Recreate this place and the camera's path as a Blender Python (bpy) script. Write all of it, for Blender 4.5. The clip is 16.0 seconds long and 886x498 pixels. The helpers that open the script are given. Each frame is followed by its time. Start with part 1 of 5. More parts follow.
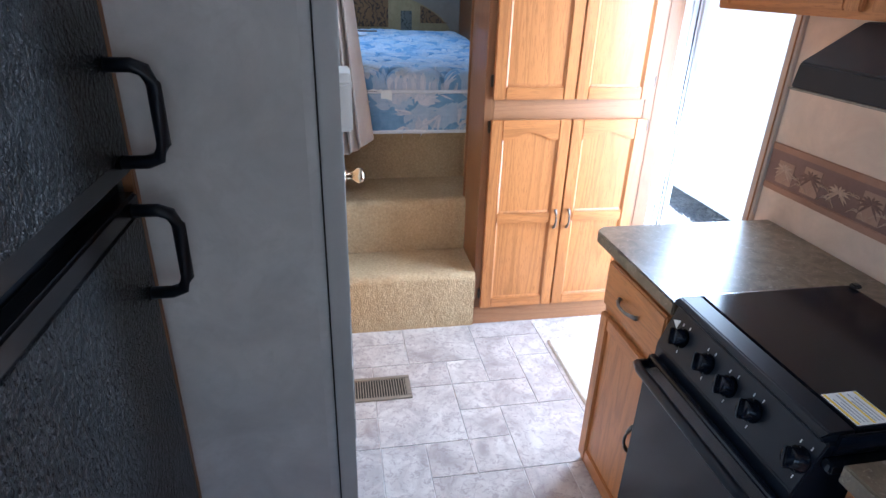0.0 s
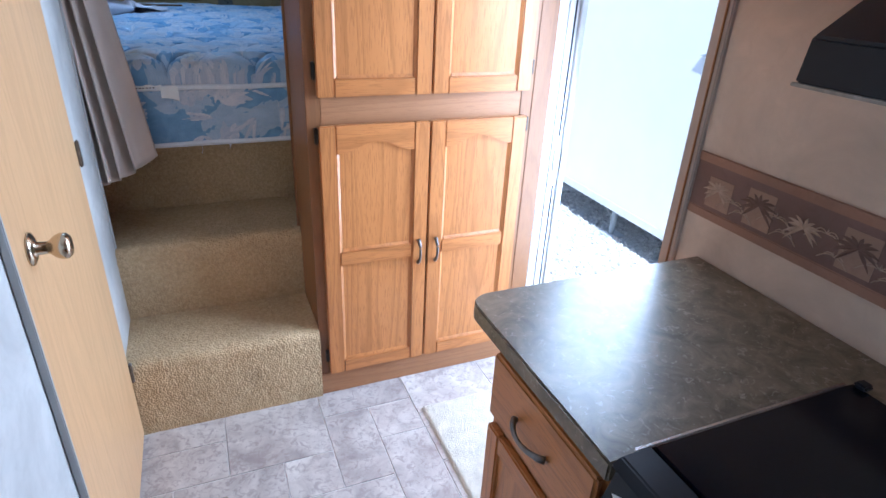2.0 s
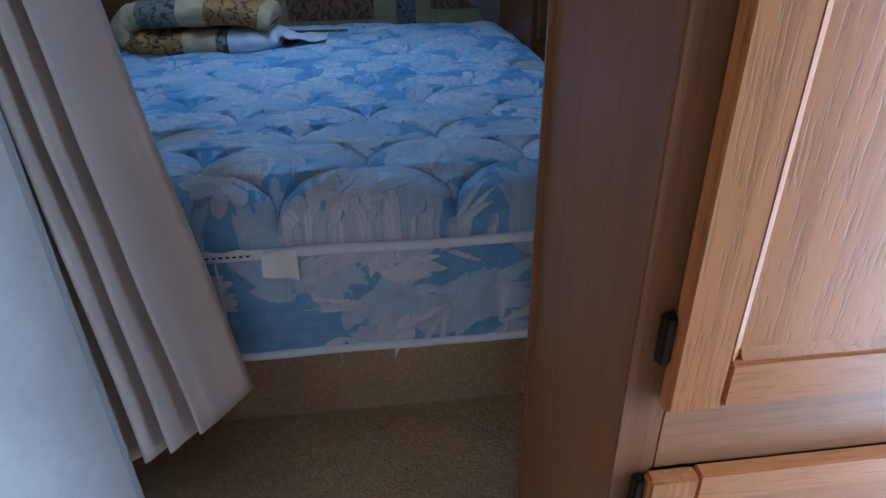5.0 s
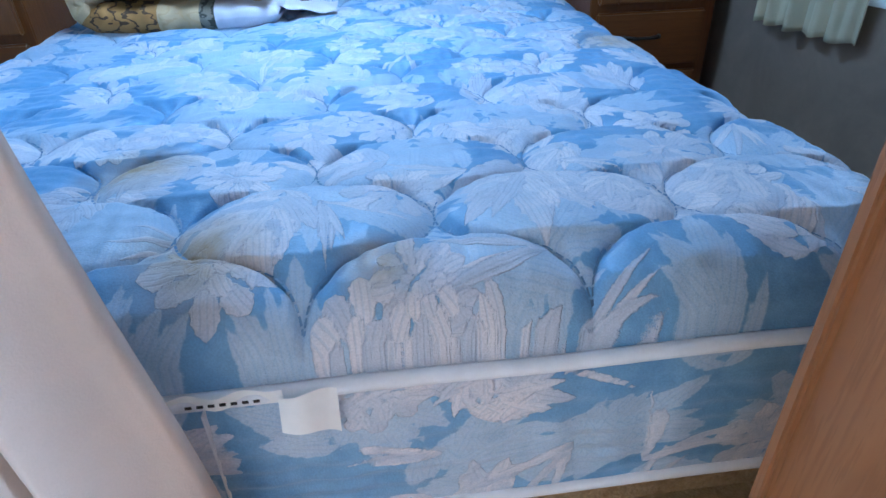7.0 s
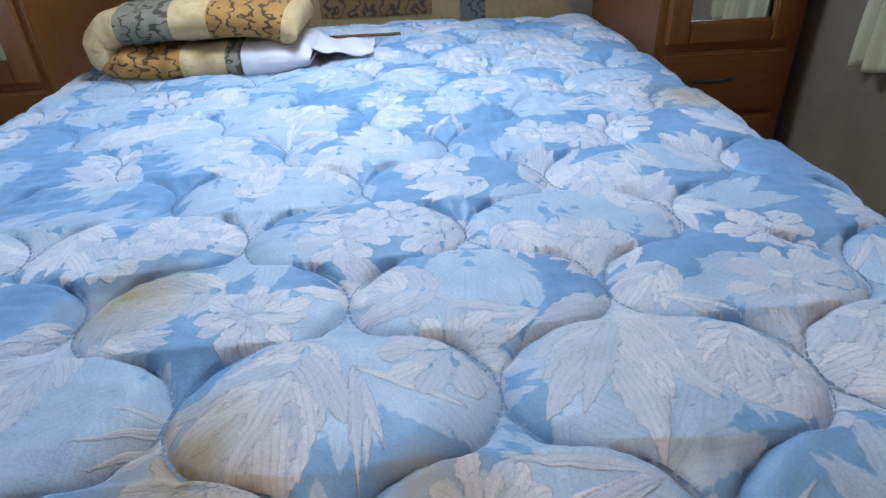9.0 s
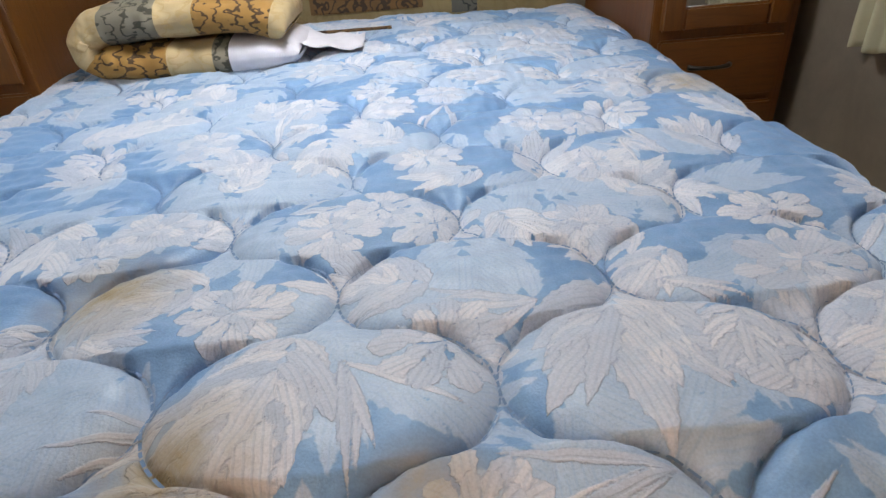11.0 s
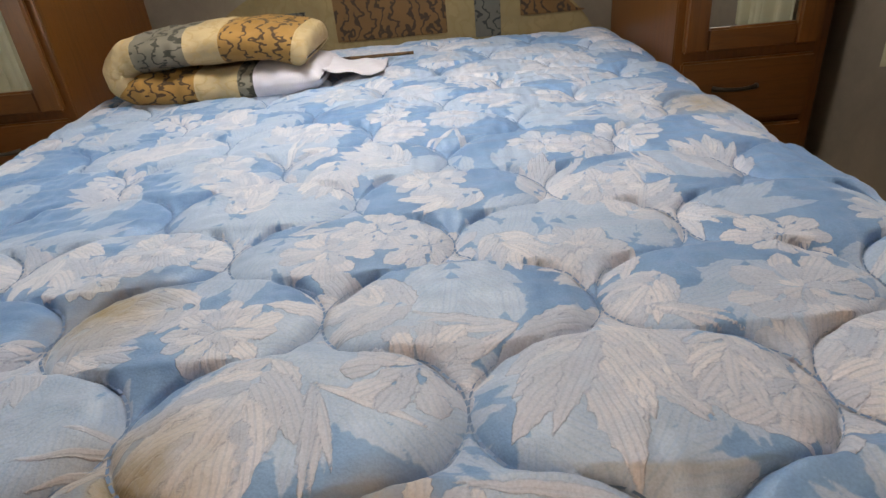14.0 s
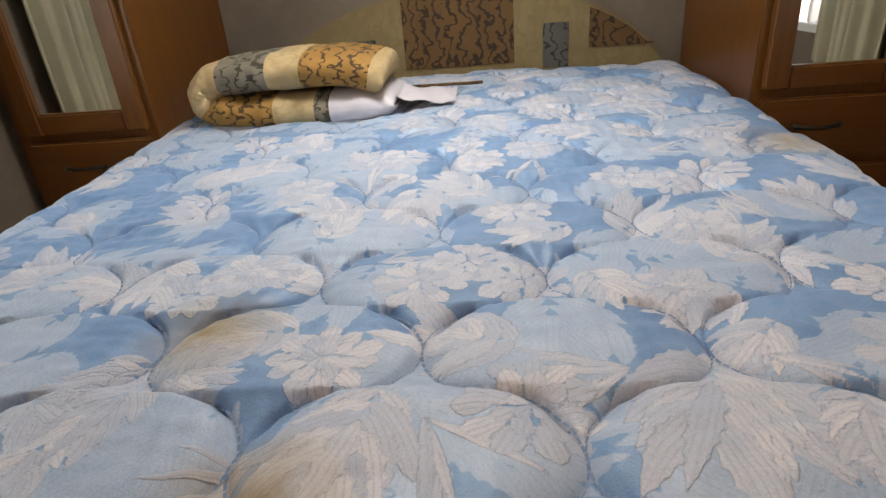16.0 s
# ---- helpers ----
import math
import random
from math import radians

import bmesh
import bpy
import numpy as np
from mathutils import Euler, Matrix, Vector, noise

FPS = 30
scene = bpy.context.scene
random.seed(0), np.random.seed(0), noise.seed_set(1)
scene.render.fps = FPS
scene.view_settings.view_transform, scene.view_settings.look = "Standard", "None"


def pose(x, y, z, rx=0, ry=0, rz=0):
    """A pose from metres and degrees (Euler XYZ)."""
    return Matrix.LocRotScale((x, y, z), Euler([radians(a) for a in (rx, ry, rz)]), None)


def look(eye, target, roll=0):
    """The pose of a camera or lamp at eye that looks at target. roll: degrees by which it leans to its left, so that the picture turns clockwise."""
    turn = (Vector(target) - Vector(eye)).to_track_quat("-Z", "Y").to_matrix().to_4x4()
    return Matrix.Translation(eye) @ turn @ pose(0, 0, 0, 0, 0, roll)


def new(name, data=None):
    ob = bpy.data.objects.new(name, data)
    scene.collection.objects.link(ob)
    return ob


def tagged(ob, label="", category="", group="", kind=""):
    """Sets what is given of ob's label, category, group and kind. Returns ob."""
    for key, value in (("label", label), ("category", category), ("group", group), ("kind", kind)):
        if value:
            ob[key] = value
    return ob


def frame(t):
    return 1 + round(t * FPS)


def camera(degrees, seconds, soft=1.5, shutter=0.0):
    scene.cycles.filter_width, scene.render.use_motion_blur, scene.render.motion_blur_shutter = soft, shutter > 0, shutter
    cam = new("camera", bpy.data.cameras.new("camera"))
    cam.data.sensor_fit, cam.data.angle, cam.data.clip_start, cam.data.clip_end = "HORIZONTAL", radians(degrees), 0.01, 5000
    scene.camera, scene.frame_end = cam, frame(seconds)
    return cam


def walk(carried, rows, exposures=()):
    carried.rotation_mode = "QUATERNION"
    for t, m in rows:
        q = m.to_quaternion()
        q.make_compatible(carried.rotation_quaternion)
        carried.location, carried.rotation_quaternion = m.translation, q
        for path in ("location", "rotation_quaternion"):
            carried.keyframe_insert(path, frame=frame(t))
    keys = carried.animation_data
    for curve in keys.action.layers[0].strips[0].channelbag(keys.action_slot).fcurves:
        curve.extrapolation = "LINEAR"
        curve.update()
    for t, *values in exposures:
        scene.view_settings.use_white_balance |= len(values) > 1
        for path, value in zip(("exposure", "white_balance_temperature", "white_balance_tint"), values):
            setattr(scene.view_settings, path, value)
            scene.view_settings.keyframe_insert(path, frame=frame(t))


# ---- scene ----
cam = camera(75.0, 16.0)
METRES, EYE, TILT, LEAN, TURN = 3.5, 1.661, 0.0, 0.0, -10.8
ROWS = [
    (0.0, 0.0, 0.0, 0.0, 0.78, -25.02, -1.67),
    (0.3, 0.0105, 0.0275, -0.005, -3.3, -25.35, -2.0),
    (0.5, 0.0292, 0.0494, -0.0089, -7.07, -25.57, -2.22),
    (1.0, 0.0828, 0.1212, -0.0196, -8.52, -25.54, -2.31),
    (1.5, 0.0951, 0.1433, -0.0222, -10.17, -25.89, -2.63),
    (2.0, 0.0594, 0.2142, -0.0261, -11.47, -26.12, -2.58),
    (2.5, 0.0586, 0.2798, -0.0247, -10.98, -26.1, -2.25),
    (3.0, 0.0996, 0.3627, -0.0278, -9.02, -25.88, -1.94),
    (3.5, 0.0873, 0.4143, -0.0284, -6.88, -25.92, -1.88),
    (4.0, 0.0335, 0.4957, -0.0328, -4.45, -25.57, -1.85),
    (4.5, -0.0004, 0.5718, -0.0229, 1.61, -26.73, 0.17),
    (5.0, 0.008, 0.6236, -0.0226, 4.24, -27.49, 0.98),
    (7.5, -0.0469, 0.7626, -0.0308, 3.7, -31.35, 1.86),
    (8.0, -0.0474, 0.7803, -0.0228, 4.56, -31.09, 2.02),
    (8.5, -0.0463, 0.7941, -0.0134, 6.2, -30.57, 2.29),
    (9.0, -0.0552, 0.8076, -0.0135, 6.69, -30.39, 2.36),
    (11.5, -0.0538, 0.8133, -0.0225, 6.1, -30.4, 4.07),
    (12.0, -0.0563, 0.8111, -0.0235, 7.64, -29.87, 4.43),
    (12.5, -0.0515, 0.8114, -0.0248, 8.93, -29.42, 4.68),
    (13.0, -0.0538, 0.812, -0.0238, 9.5, -28.85, 4.84),
    (13.5, -0.0414, 0.8143, -0.0225, 9.63, -28.39, 4.92),
    (14.0, -0.0377, 0.8166, -0.0228, 9.57, -27.92, 4.82),
    (14.5, -0.0369, 0.8181, -0.0219, 9.53, -27.28, 4.66),
    (15.0, -0.0339, 0.8191, -0.0165, 10.21, -26.71, 4.33),
    (15.5, -0.0448, 0.818, -0.0202, 11.92, -26.02, 4.17),
    (16.0, -0.0582, 0.8151, -0.0191, 14.09, -25.18, 4.24),
]
LOOKS = [(0.0, 1.2, 5100, 8), (1.5, 0.8, 5000, 8), (3.0, 0.65, 4950, 9), (3.5, 0.35, 4950, 9), (4.0, -0.55, 4750, 8), (4.5, -0.45, 4650, 7), (5.2, 0.33, 4650, 6), (7.3, 1.88, 4900, 5), (8.5, 1.95, 5700, 8), (9.2, 1.9, 6900, 12), (11.5, 1.87, 8600, 17), (16.0, 1.67, 10000, 20)]
walk(cam, [(t, pose(0, 0, EYE, TILT, LEAN, TURN) @ pose(METRES * x, METRES * y, METRES * z, 90 + pitch, roll, yaw)) for t, x, y, z, yaw, pitch, roll in ROWS], LOOKS)

# ---- world, sun, large lights ----
world = bpy.data.worlds.new("world")
scene.world = world
world.use_nodes = True
wn = world.node_tree.nodes
sky = wn.new("ShaderNodeTexSky")
sky.sky_type, sky.sun_disc = "NISHITA", False
sky.sun_elevation, sky.sun_rotation = radians(58), radians(190)
wn["Background"].inputs["Strength"].default_value = 0.15
world.node_tree.links.new(sky.outputs["Color"], wn["Background"].inputs["Color"])
sun = new("sun", bpy.data.lights.new("sun", "SUN"))
sun.data.energy, sun.data.angle, sun.data.color = 5.0, radians(0.5), (1.0, 0.95, 0.88)
sun.matrix_basis = look((-0.2, -0.52, 0.83), (0, 0, 0))


def area_lamp(name, eye, target, sx, sy, watts, colour):
    lamp = new(name, bpy.data.lights.new(name, "AREA"))
    lamp.data.shape, lamp.data.size, lamp.data.size_y = "RECTANGLE", sx, sy
    lamp.data.energy, lamp.data.color = watts, colour
    lamp.matrix_basis = look(eye, target)
    return lamp


area_lamp("sky_light_entry", (1.74, 2.12, 1.05), (0.3, 2.05, 0.7), 0.58, 1.75, 27, (0.86, 0.93, 1.0))
area_lamp("sky_light_bed_right", (1.53, 3.72, 1.62), (0.2, 3.72, 1.2), 0.56, 0.5, 0.4, (0.56, 0.77, 1.0))
area_lamp("sky_light_bed_left", (-1.10, 3.72, 1.62), (0.2, 3.72, 1.2), 0.56, 0.5, 1.4, (0.56, 0.77, 1.0))
# Lamp added over the bed under an opaque lid; the roof vent is unseen.
area_lamp("sky_light_roof_vent", (0.22, 4.14, 2.38), (0.22, 4.14, 1.0), 0.34, 0.34, 6.0, (0.62, 0.80, 1.0))
# Two fill lamps added behind, in openings that never come into view.
area_lamp("sky_light_lounge", (0.5, -1.93, 1.4), (0.5, 0.5, 1.0), 1.3, 0.7, 0.25, (0.9, 0.95, 1.0))
area_lamp("sky_light_dinette", (-1.09, -0.8, 1.35), (0.8, -0.6, 1.0), 1.3, 0.75, 4.6, (0.97, 0.98, 1.0))


# ---- materials ----
def links_of(name, rough, metal=0.0):
    m = bpy.data.materials.new(name)
    m.use_nodes = True
    p = m.node_tree.nodes["Principled BSDF"]
    p.inputs["Roughness"].default_value, p.inputs["Metallic"].default_value = rough, metal
    return m, m.node_tree.nodes, m.node_tree.links, p


def coords(n, l, scale=(1, 1, 1), obj=True):
    c, mp = n.new("ShaderNodeTexCoord"), n.new("ShaderNodeMapping")
    mp.inputs["Scale"].default_value = scale
    l.new(c.outputs["Object"], mp.inputs["Vector"])
    return mp.outputs["Vector"]


def noise_of(n, l, vec, scale, detail=4.0, rough=0.55, distort=0.0):
    t = n.new("ShaderNodeTexNoise")
    t.inputs["Scale"].default_value, t.inputs["Detail"].default_value = scale, detail
    t.inputs["Roughness"].default_value, t.inputs["Distortion"].default_value = rough, distort
    l.new(vec, t.inputs["Vector"])
    return t.outputs["Fac"]


def ramp(n, l, fac, *stops):
    r = n.new("ShaderNodeValToRGB")
    e = r.color_ramp.elements
    while len(e) < len(stops):
        e.new(0.5)
    for k, (at, col) in enumerate(stops):
        e[k].position, e[k].color = at, (*col, 1)
    l.new(fac, r.inputs["Fac"])
    return r.outputs["Color"]


def mixed(n, l, fac, a, b, how="MIX"):
    x = n.new("ShaderNodeMix")
    x.data_type, x.blend_type = "RGBA", how
    for sock, v in ((0, fac), (6, a), (7, b)):
        if isinstance(v, (int, float)):
            x.inputs[sock].default_value = v
        elif isinstance(v, tuple):
            x.inputs[sock].default_value = (*v, 1)
        else:
            l.new(v, x.inputs[sock])
    return x.outputs[2]


def bumped(n, l, p, height, strength, dist=0.002):
    b = n.new("ShaderNodeBump")
    b.inputs["Strength"].default_value, b.inputs["Distance"].default_value = strength, dist
    l.new(height, b.inputs["Height"])
    l.new(b.outputs["Normal"], p.inputs["Normal"])


def simple(name, col, rough, metal=0.0, vary=0.12, scale=9.0, bump=0.1, fine=180.0, dist=0.001, spec=0.5):
    """A plain surface with stains at two scales and fine relief."""
    m, n, l, p = links_of(name, rough, metal)
    v = coords(n, l)
    big = noise_of(n, l, v, scale)
    small = noise_of(n, l, v, fine, 3)
    p.inputs["Specular IOR Level"].default_value = spec
    lo, hi = tuple(c * (1 - vary) for c in col), tuple(min(1, c * (1 + vary)) for c in col)
    c = ramp(n, l, big, (0.3, lo), (0.7, hi))
    c = mixed(n, l, 0.18, c, ramp(n, l, small, (0.35, lo), (0.65, hi)), "MIX")
    l.new(c, p.inputs["Base Color"])
    bumped(n, l, p, small, bump, dist)
    return m


def oak(name, dark, light, along="z", rough=0.31, grain=1.0):
    """Oak with cathedral figure and fine open pores running along one axis."""
    m, n, l, p = links_of(name, rough)
    p.inputs["Specular IOR Level"].default_value = 0.46
    sc = {"z": (1, 1, 0.07), "x": (0.07, 1, 1), "y": (1, 0.07, 1)}[along]
    info = n.new("ShaderNodeObjectInfo")
    c = n.new("ShaderNodeTexCoord")
    off = n.new("ShaderNodeVectorMath")
    off.operation = "SCALE"
    off.inputs[0].default_value = (7.3, 3.1, 5.7)
    l.new(info.outputs["Random"], off.inputs["Scale"])
    add = n.new("ShaderNodeVectorMath")
    l.new(c.outputs["Object"], add.inputs[0])
    l.new(off.outputs["Vector"], add.inputs[1])
    mp = n.new("ShaderNodeMapping")
    mp.inputs["Scale"].default_value = sc
    l.new(add.outputs["Vector"], mp.inputs["Vector"])
    v = mp.outputs["Vector"]
    field = noise_of(n, l, v, 7.0, 2, 0.45, 0.3)
    mul = n.new("ShaderNodeMath")
    mul.operation = "MULTIPLY"
    mul.inputs[1].default_value = 11.0
    l.new(field, mul.inputs[0])
    fr = n.new("ShaderNodeMath")
    fr.operation = "FRACT"
    l.new(mul.outputs[0], fr.inputs[0])
    rings = ramp(n, l, fr.outputs[0], (0.0, (0.36, 0.36, 0.36)), (0.25, (0.82, 0.82, 0.82)), (0.8, (1, 1, 1)), (1.0, (0.36, 0.36, 0.36)))
    pores = noise_of(n, l, v, 260.0, 2, 0.6)
    pore = ramp(n, l, pores, (0.36, (0.35, 0.35, 0.35)), (0.47, (1, 1, 1)))
    tone = noise_of(n, l, v, 3.0, 2)
    base = ramp(n, l, tone, (0.3, tuple(0.88 * a + 0.12 * b for a, b in zip(light, dark))), (0.7, light))
    col = mixed(n, l, mixed(n, l, 1.0, rings, pore, "MULTIPLY"), mixed(n, l, 0.6 * grain, base, dark), base)
    l.new(col, p.inputs["Base Color"])
    bumped(n, l, p, pore, 0.25, 0.0006)
    return m


OAK = oak("oak_honey", (0.19, 0.065, 0.018), (0.54, 0.225, 0.07))
OAK_X = oak("oak_honey_rail", (0.19, 0.065, 0.018), (0.53, 0.216, 0.066), "x")
OAK_Y = oak("oak_honey_side_rail", (0.19, 0.065, 0.018), (0.53, 0.216, 0.066), "y")
FRAME_X = oak("oak_print_rail", (0.17, 0.07, 0.03), (0.38, 0.185, 0.082), "x", 0.42, 0.8)
FRAME_Z = oak("oak_print_stile", (0.12, 0.05, 0.018), (0.26, 0.118, 0.046), "z", 0.42, 0.8)
DOOR_OAK = oak("oak_print_door", (0.36, 0.19, 0.08), (0.64, 0.395, 0.195), "z", 0.45, 0.6)
# Wardrobe oak, its colour darkened for the dim corners beside the bed.
DIM_OAK = oak("oak_dark_bedroom", (0.058, 0.017, 0.004), (0.165, 0.054, 0.010), "z", 0.36, 0.8)
DIM_OAK_X = oak("oak_dark_bedroom_rail", (0.058, 0.017, 0.004), (0.16, 0.052, 0.0095), "x", 0.36, 0.8)
# Blue cast in these two blacks stands in for reflected sky.
BLACK = simple("black_enamel", (0.004, 0.006, 0.011), 0.14, 0, 0.2, 12, 0.03, 180, 0.001, 0.35)
BLACK_SATIN = simple("black_satin_plastic", (0.005, 0.007, 0.012), 0.34, 0, 0.2, 20, 0.1, 300, 0.001, 0.3)
FRIDGE_BLACK = simple("black_pebbled_panel", (0.003, 0.005, 0.008), 0.2, 0, 0.2, 8, 1.0, 130, 0.008, 0.4)
FRIDGE_FRAME = simple("black_fridge_frame", (0.008, 0.008, 0.01), 0.25, 0, 0.2, 12, 0.03, 180, 0.001, 0.3)
BRONZE = simple("dark_bronze", (0.06, 0.05, 0.042), 0.4, 0.9, 0.25, 60, 0.2)
PEWTER = simple("aged_pewter", (0.20, 0.19, 0.18), 0.36, 0.95, 0.3, 80, 0.2)
STEEL = simple("bright_steel", (0.62, 0.63, 0.64), 0.25, 1.0, 0.08, 40, 0.05)
BRASS = simple("brushed_nickel_brass", (0.56, 0.47, 0.35), 0.22, 1.0, 0.1, 40, 0.05)
ALU = simple("painted_aluminium", (0.78, 0.79, 0.79), 0.35, 0.15, 0.06, 14, 0.05)
WHITE = simple("white_plastic", (0.76, 0.75, 0.71), 0.4, 0, 0.04, 20, 0.05)
DARK = simple("dark_gap", (0.02, 0.018, 0.016), 0.8)
PAPER_WHITE = simple("white_paper", (0.8, 0.8, 0.78), 0.7, 0, 0.06, 25, 0.2, 120)
YELLOW = simple("yellow_print", (0.8, 0.6, 0.08), 0.6)
GREY_PRINT = simple("grey_print", (0.4, 0.42, 0.44), 0.6)
PIPING = simple("white_piping", (0.72, 0.74, 0.78), 0.75, 0, 0.08, 30, 0.3, 260)
THREAD = simple("blue_thread", (0.16, 0.26, 0.41), 0.7)
CURTAIN = simple("taupe_curtain_cloth", (0.58, 0.50, 0.44), 0.85, 0, 0.08, 7, 0.35, 420)
OLIVE_CURTAIN = simple("olive_curtain_cloth", (0.42, 0.38, 0.26), 0.85, 0, 0.1, 7, 0.35, 420)
GROUT = simple("pale_joint", (0.76, 0.73, 0.71), 0.7, 0, 0.15, 14, 0.3)
PLASTER = simple("white_ceiling", (0.74, 0.72, 0.68), 0.7, 0, 0.05, 6, 0.2, 120)
VENT = simple("tan_vent_metal", (0.33, 0.285, 0.23), 0.4, 0.5, 0.12, 40, 0.1)
MAT = simple("cream_mat_pile", (0.66, 0.60, 0.50), 0.95, 0, 0.14, 22, 1.0, 330, 0.006)
TRAILER = simple("white_gelcoat", (0.87, 0.87, 0.87), 0.3, 0, 0.03, 2, 0.04)
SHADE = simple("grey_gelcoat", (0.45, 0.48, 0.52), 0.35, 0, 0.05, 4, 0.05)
RUBBER = simple("black_rubber", (0.03, 0.03, 0.032), 0.6)
TRIM = simple("taupe_trim", (0.40, 0.34, 0.29), 0.45, 0, 0.06, 12, 0.1)
GREY_TRIM = simple("grey_trim", (0.42, 0.42, 0.41), 0.45, 0, 0.06, 12, 0.1)


def wallpaper(name, col, vein, rough=0.6):
    m, n, l, p = links_of(name, rough)
    v = coords(n, l)
    cloud = noise_of(n, l, v, 5.0, 6, 0.6, 0.6)
    vein_f = noise_of(n, l, v, 22.0, 5, 0.65, 1.2)
    fine = noise_of(n, l, v, 240.0, 2)
    c = ramp(n, l, cloud, (0.3, tuple(x * 0.76 for x in col)), (0.7, tuple(min(1, x * 1.1) for x in col)))
    c = mixed(n, l, ramp(n, l, vein_f, (0.5, (0, 0, 0)), (0.66, (0.35, 0.35, 0.35))), c, vein)
    l.new(c, p.inputs["Base Color"])
    bumped(n, l, p, fine, 0.25, 0.0006)
    return m


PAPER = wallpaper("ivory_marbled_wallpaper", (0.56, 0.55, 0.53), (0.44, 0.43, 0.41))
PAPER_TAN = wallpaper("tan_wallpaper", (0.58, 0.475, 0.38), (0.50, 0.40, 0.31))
# Taupe paper, taken darker in colour to carry the bedroom's dim light.
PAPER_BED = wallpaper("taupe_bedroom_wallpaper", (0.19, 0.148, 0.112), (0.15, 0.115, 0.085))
BAND_MID = wallpaper("mauve_border_print", (0.165, 0.10, 0.085), (0.10, 0.058, 0.046))
BAND_EDGE = wallpaper("brown_border_moulding", (0.29, 0.165, 0.115), (0.2, 0.11, 0.075))
BAND_LEAF = simple("pale_leaf_print", (0.37, 0.275, 0.21), 0.6, 0, 0.25, 60, 0.2)
BAND_DARK = simple("brown_leaf_print", (0.12, 0.07, 0.055), 0.6, 0, 0.25, 60, 0.2)
BAND_PATCH = wallpaper("tan_border_patch", (0.30, 0.20, 0.15), (0.22, 0.14, 0.10))


def tile_mat():
    m, n, l, p = links_of("lilac_stone_vinyl", 0.42)
    info = n.new("ShaderNodeObjectInfo")
    c = n.new("ShaderNodeTexCoord")
    off = n.new("ShaderNodeVectorMath")
    off.operation = "SCALE"
    off.inputs[0].default_value = (9.3, 4.1, 5.7)
    l.new(info.outputs["Random"], off.inputs["Scale"])
    add = n.new("ShaderNodeVectorMath")
    l.new(c.outputs["Object"], add.inputs[0])
    l.new(off.outputs["Vector"], add.inputs[1])
    v = add.outputs["Vector"]
    cloud = noise_of(n, l, v, 7.0, 6, 0.62, 0.9)
    spots = noise_of(n, l, v, 38.0, 5, 0.7, 1.0)
    col = ramp(n, l, cloud, (0.3, (0.33, 0.287, 0.268)), (0.5, (0.50, 0.453, 0.42)), (0.68, (0.64, 0.60, 0.555)))
    col = mixed(n, l, ramp(n, l, spots, (0.50, (0, 0, 0)), (0.62, (0.7, 0.7, 0.7))), col, (0.30, 0.25, 0.24))
    tone = ramp(n, l, info.outputs["Random"], (0.0, (0.9, 0.88, 0.88)), (1.0, (1.08, 1.07, 1.06)))
    l.new(mixed(n, l, 1.0, col, tone, "MULTIPLY"), p.inputs["Base Color"])
    bumped(n, l, p, spots, 0.25, 0.001)
    return m


TILE = tile_mat()


def carpet_mat():
    m, n, l, p = links_of("beige_carpet", 0.95)
    v = coords(n, l)
    tuft = n.new("ShaderNodeTexVoronoi")
    tuft.inputs["Scale"].default_value = 150.0
    l.new(v, tuft.inputs["Vector"])
    big = noise_of(n, l, v, 6.0, 4)
    mid = noise_of(n, l, v, 70.0, 3)
    c = ramp(n, l, big, (0.3, (0.47, 0.33, 0.165)), (0.7, (0.62, 0.45, 0.24)))
    c = mixed(n, l, 0.35, c, ramp(n, l, mid, (0.35, (0.36, 0.255, 0.14)), (0.65, (0.66, 0.51, 0.33))))
    c = mixed(n, l, ramp(n, l, tuft.outputs["Distance"], (0.35, (0, 0, 0)), (0.9, (0.3, 0.3, 0.3))), c, (0.26, 0.19, 0.115))
    l.new(c, p.inputs["Base Color"])
    inv = n.new("ShaderNodeMath")
    inv.operation = "SUBTRACT"
    inv.inputs[0].default_value = 1.0
    l.new(tuft.outputs["Distance"], inv.inputs[1])
    bumped(n, l, p, inv.outputs[0], 0.7, 0.004)
    return m


CARPET = carpet_mat()


def counter_mat():
    m, n, l, p = links_of("brown_stone_laminate", 0.3)
    p.inputs["Specular IOR Level"].default_value = 0.62
    v = coords(n, l)
    cloud = noise_of(n, l, v, 16.0, 7, 0.68, 1.0)
    fleck = noise_of(n, l, v, 48.0, 4, 0.6, 1.5)
    c = ramp(n, l, cloud, (0.34, (0.085, 0.063, 0.040)), (0.5, (0.155, 0.122, 0.080)), (0.66, (0.225, 0.183, 0.125)))
    c = mixed(n, l, ramp(n, l, fleck, (0.58, (0, 0, 0)), (0.70, (0.8, 0.8, 0.8))), c, (0.36, 0.32, 0.26))
    l.new(c, p.inputs["Base Color"])
    bumped(n, l, p, fleck, 0.05, 0.0004)
    return m


COUNTER = counter_mat()


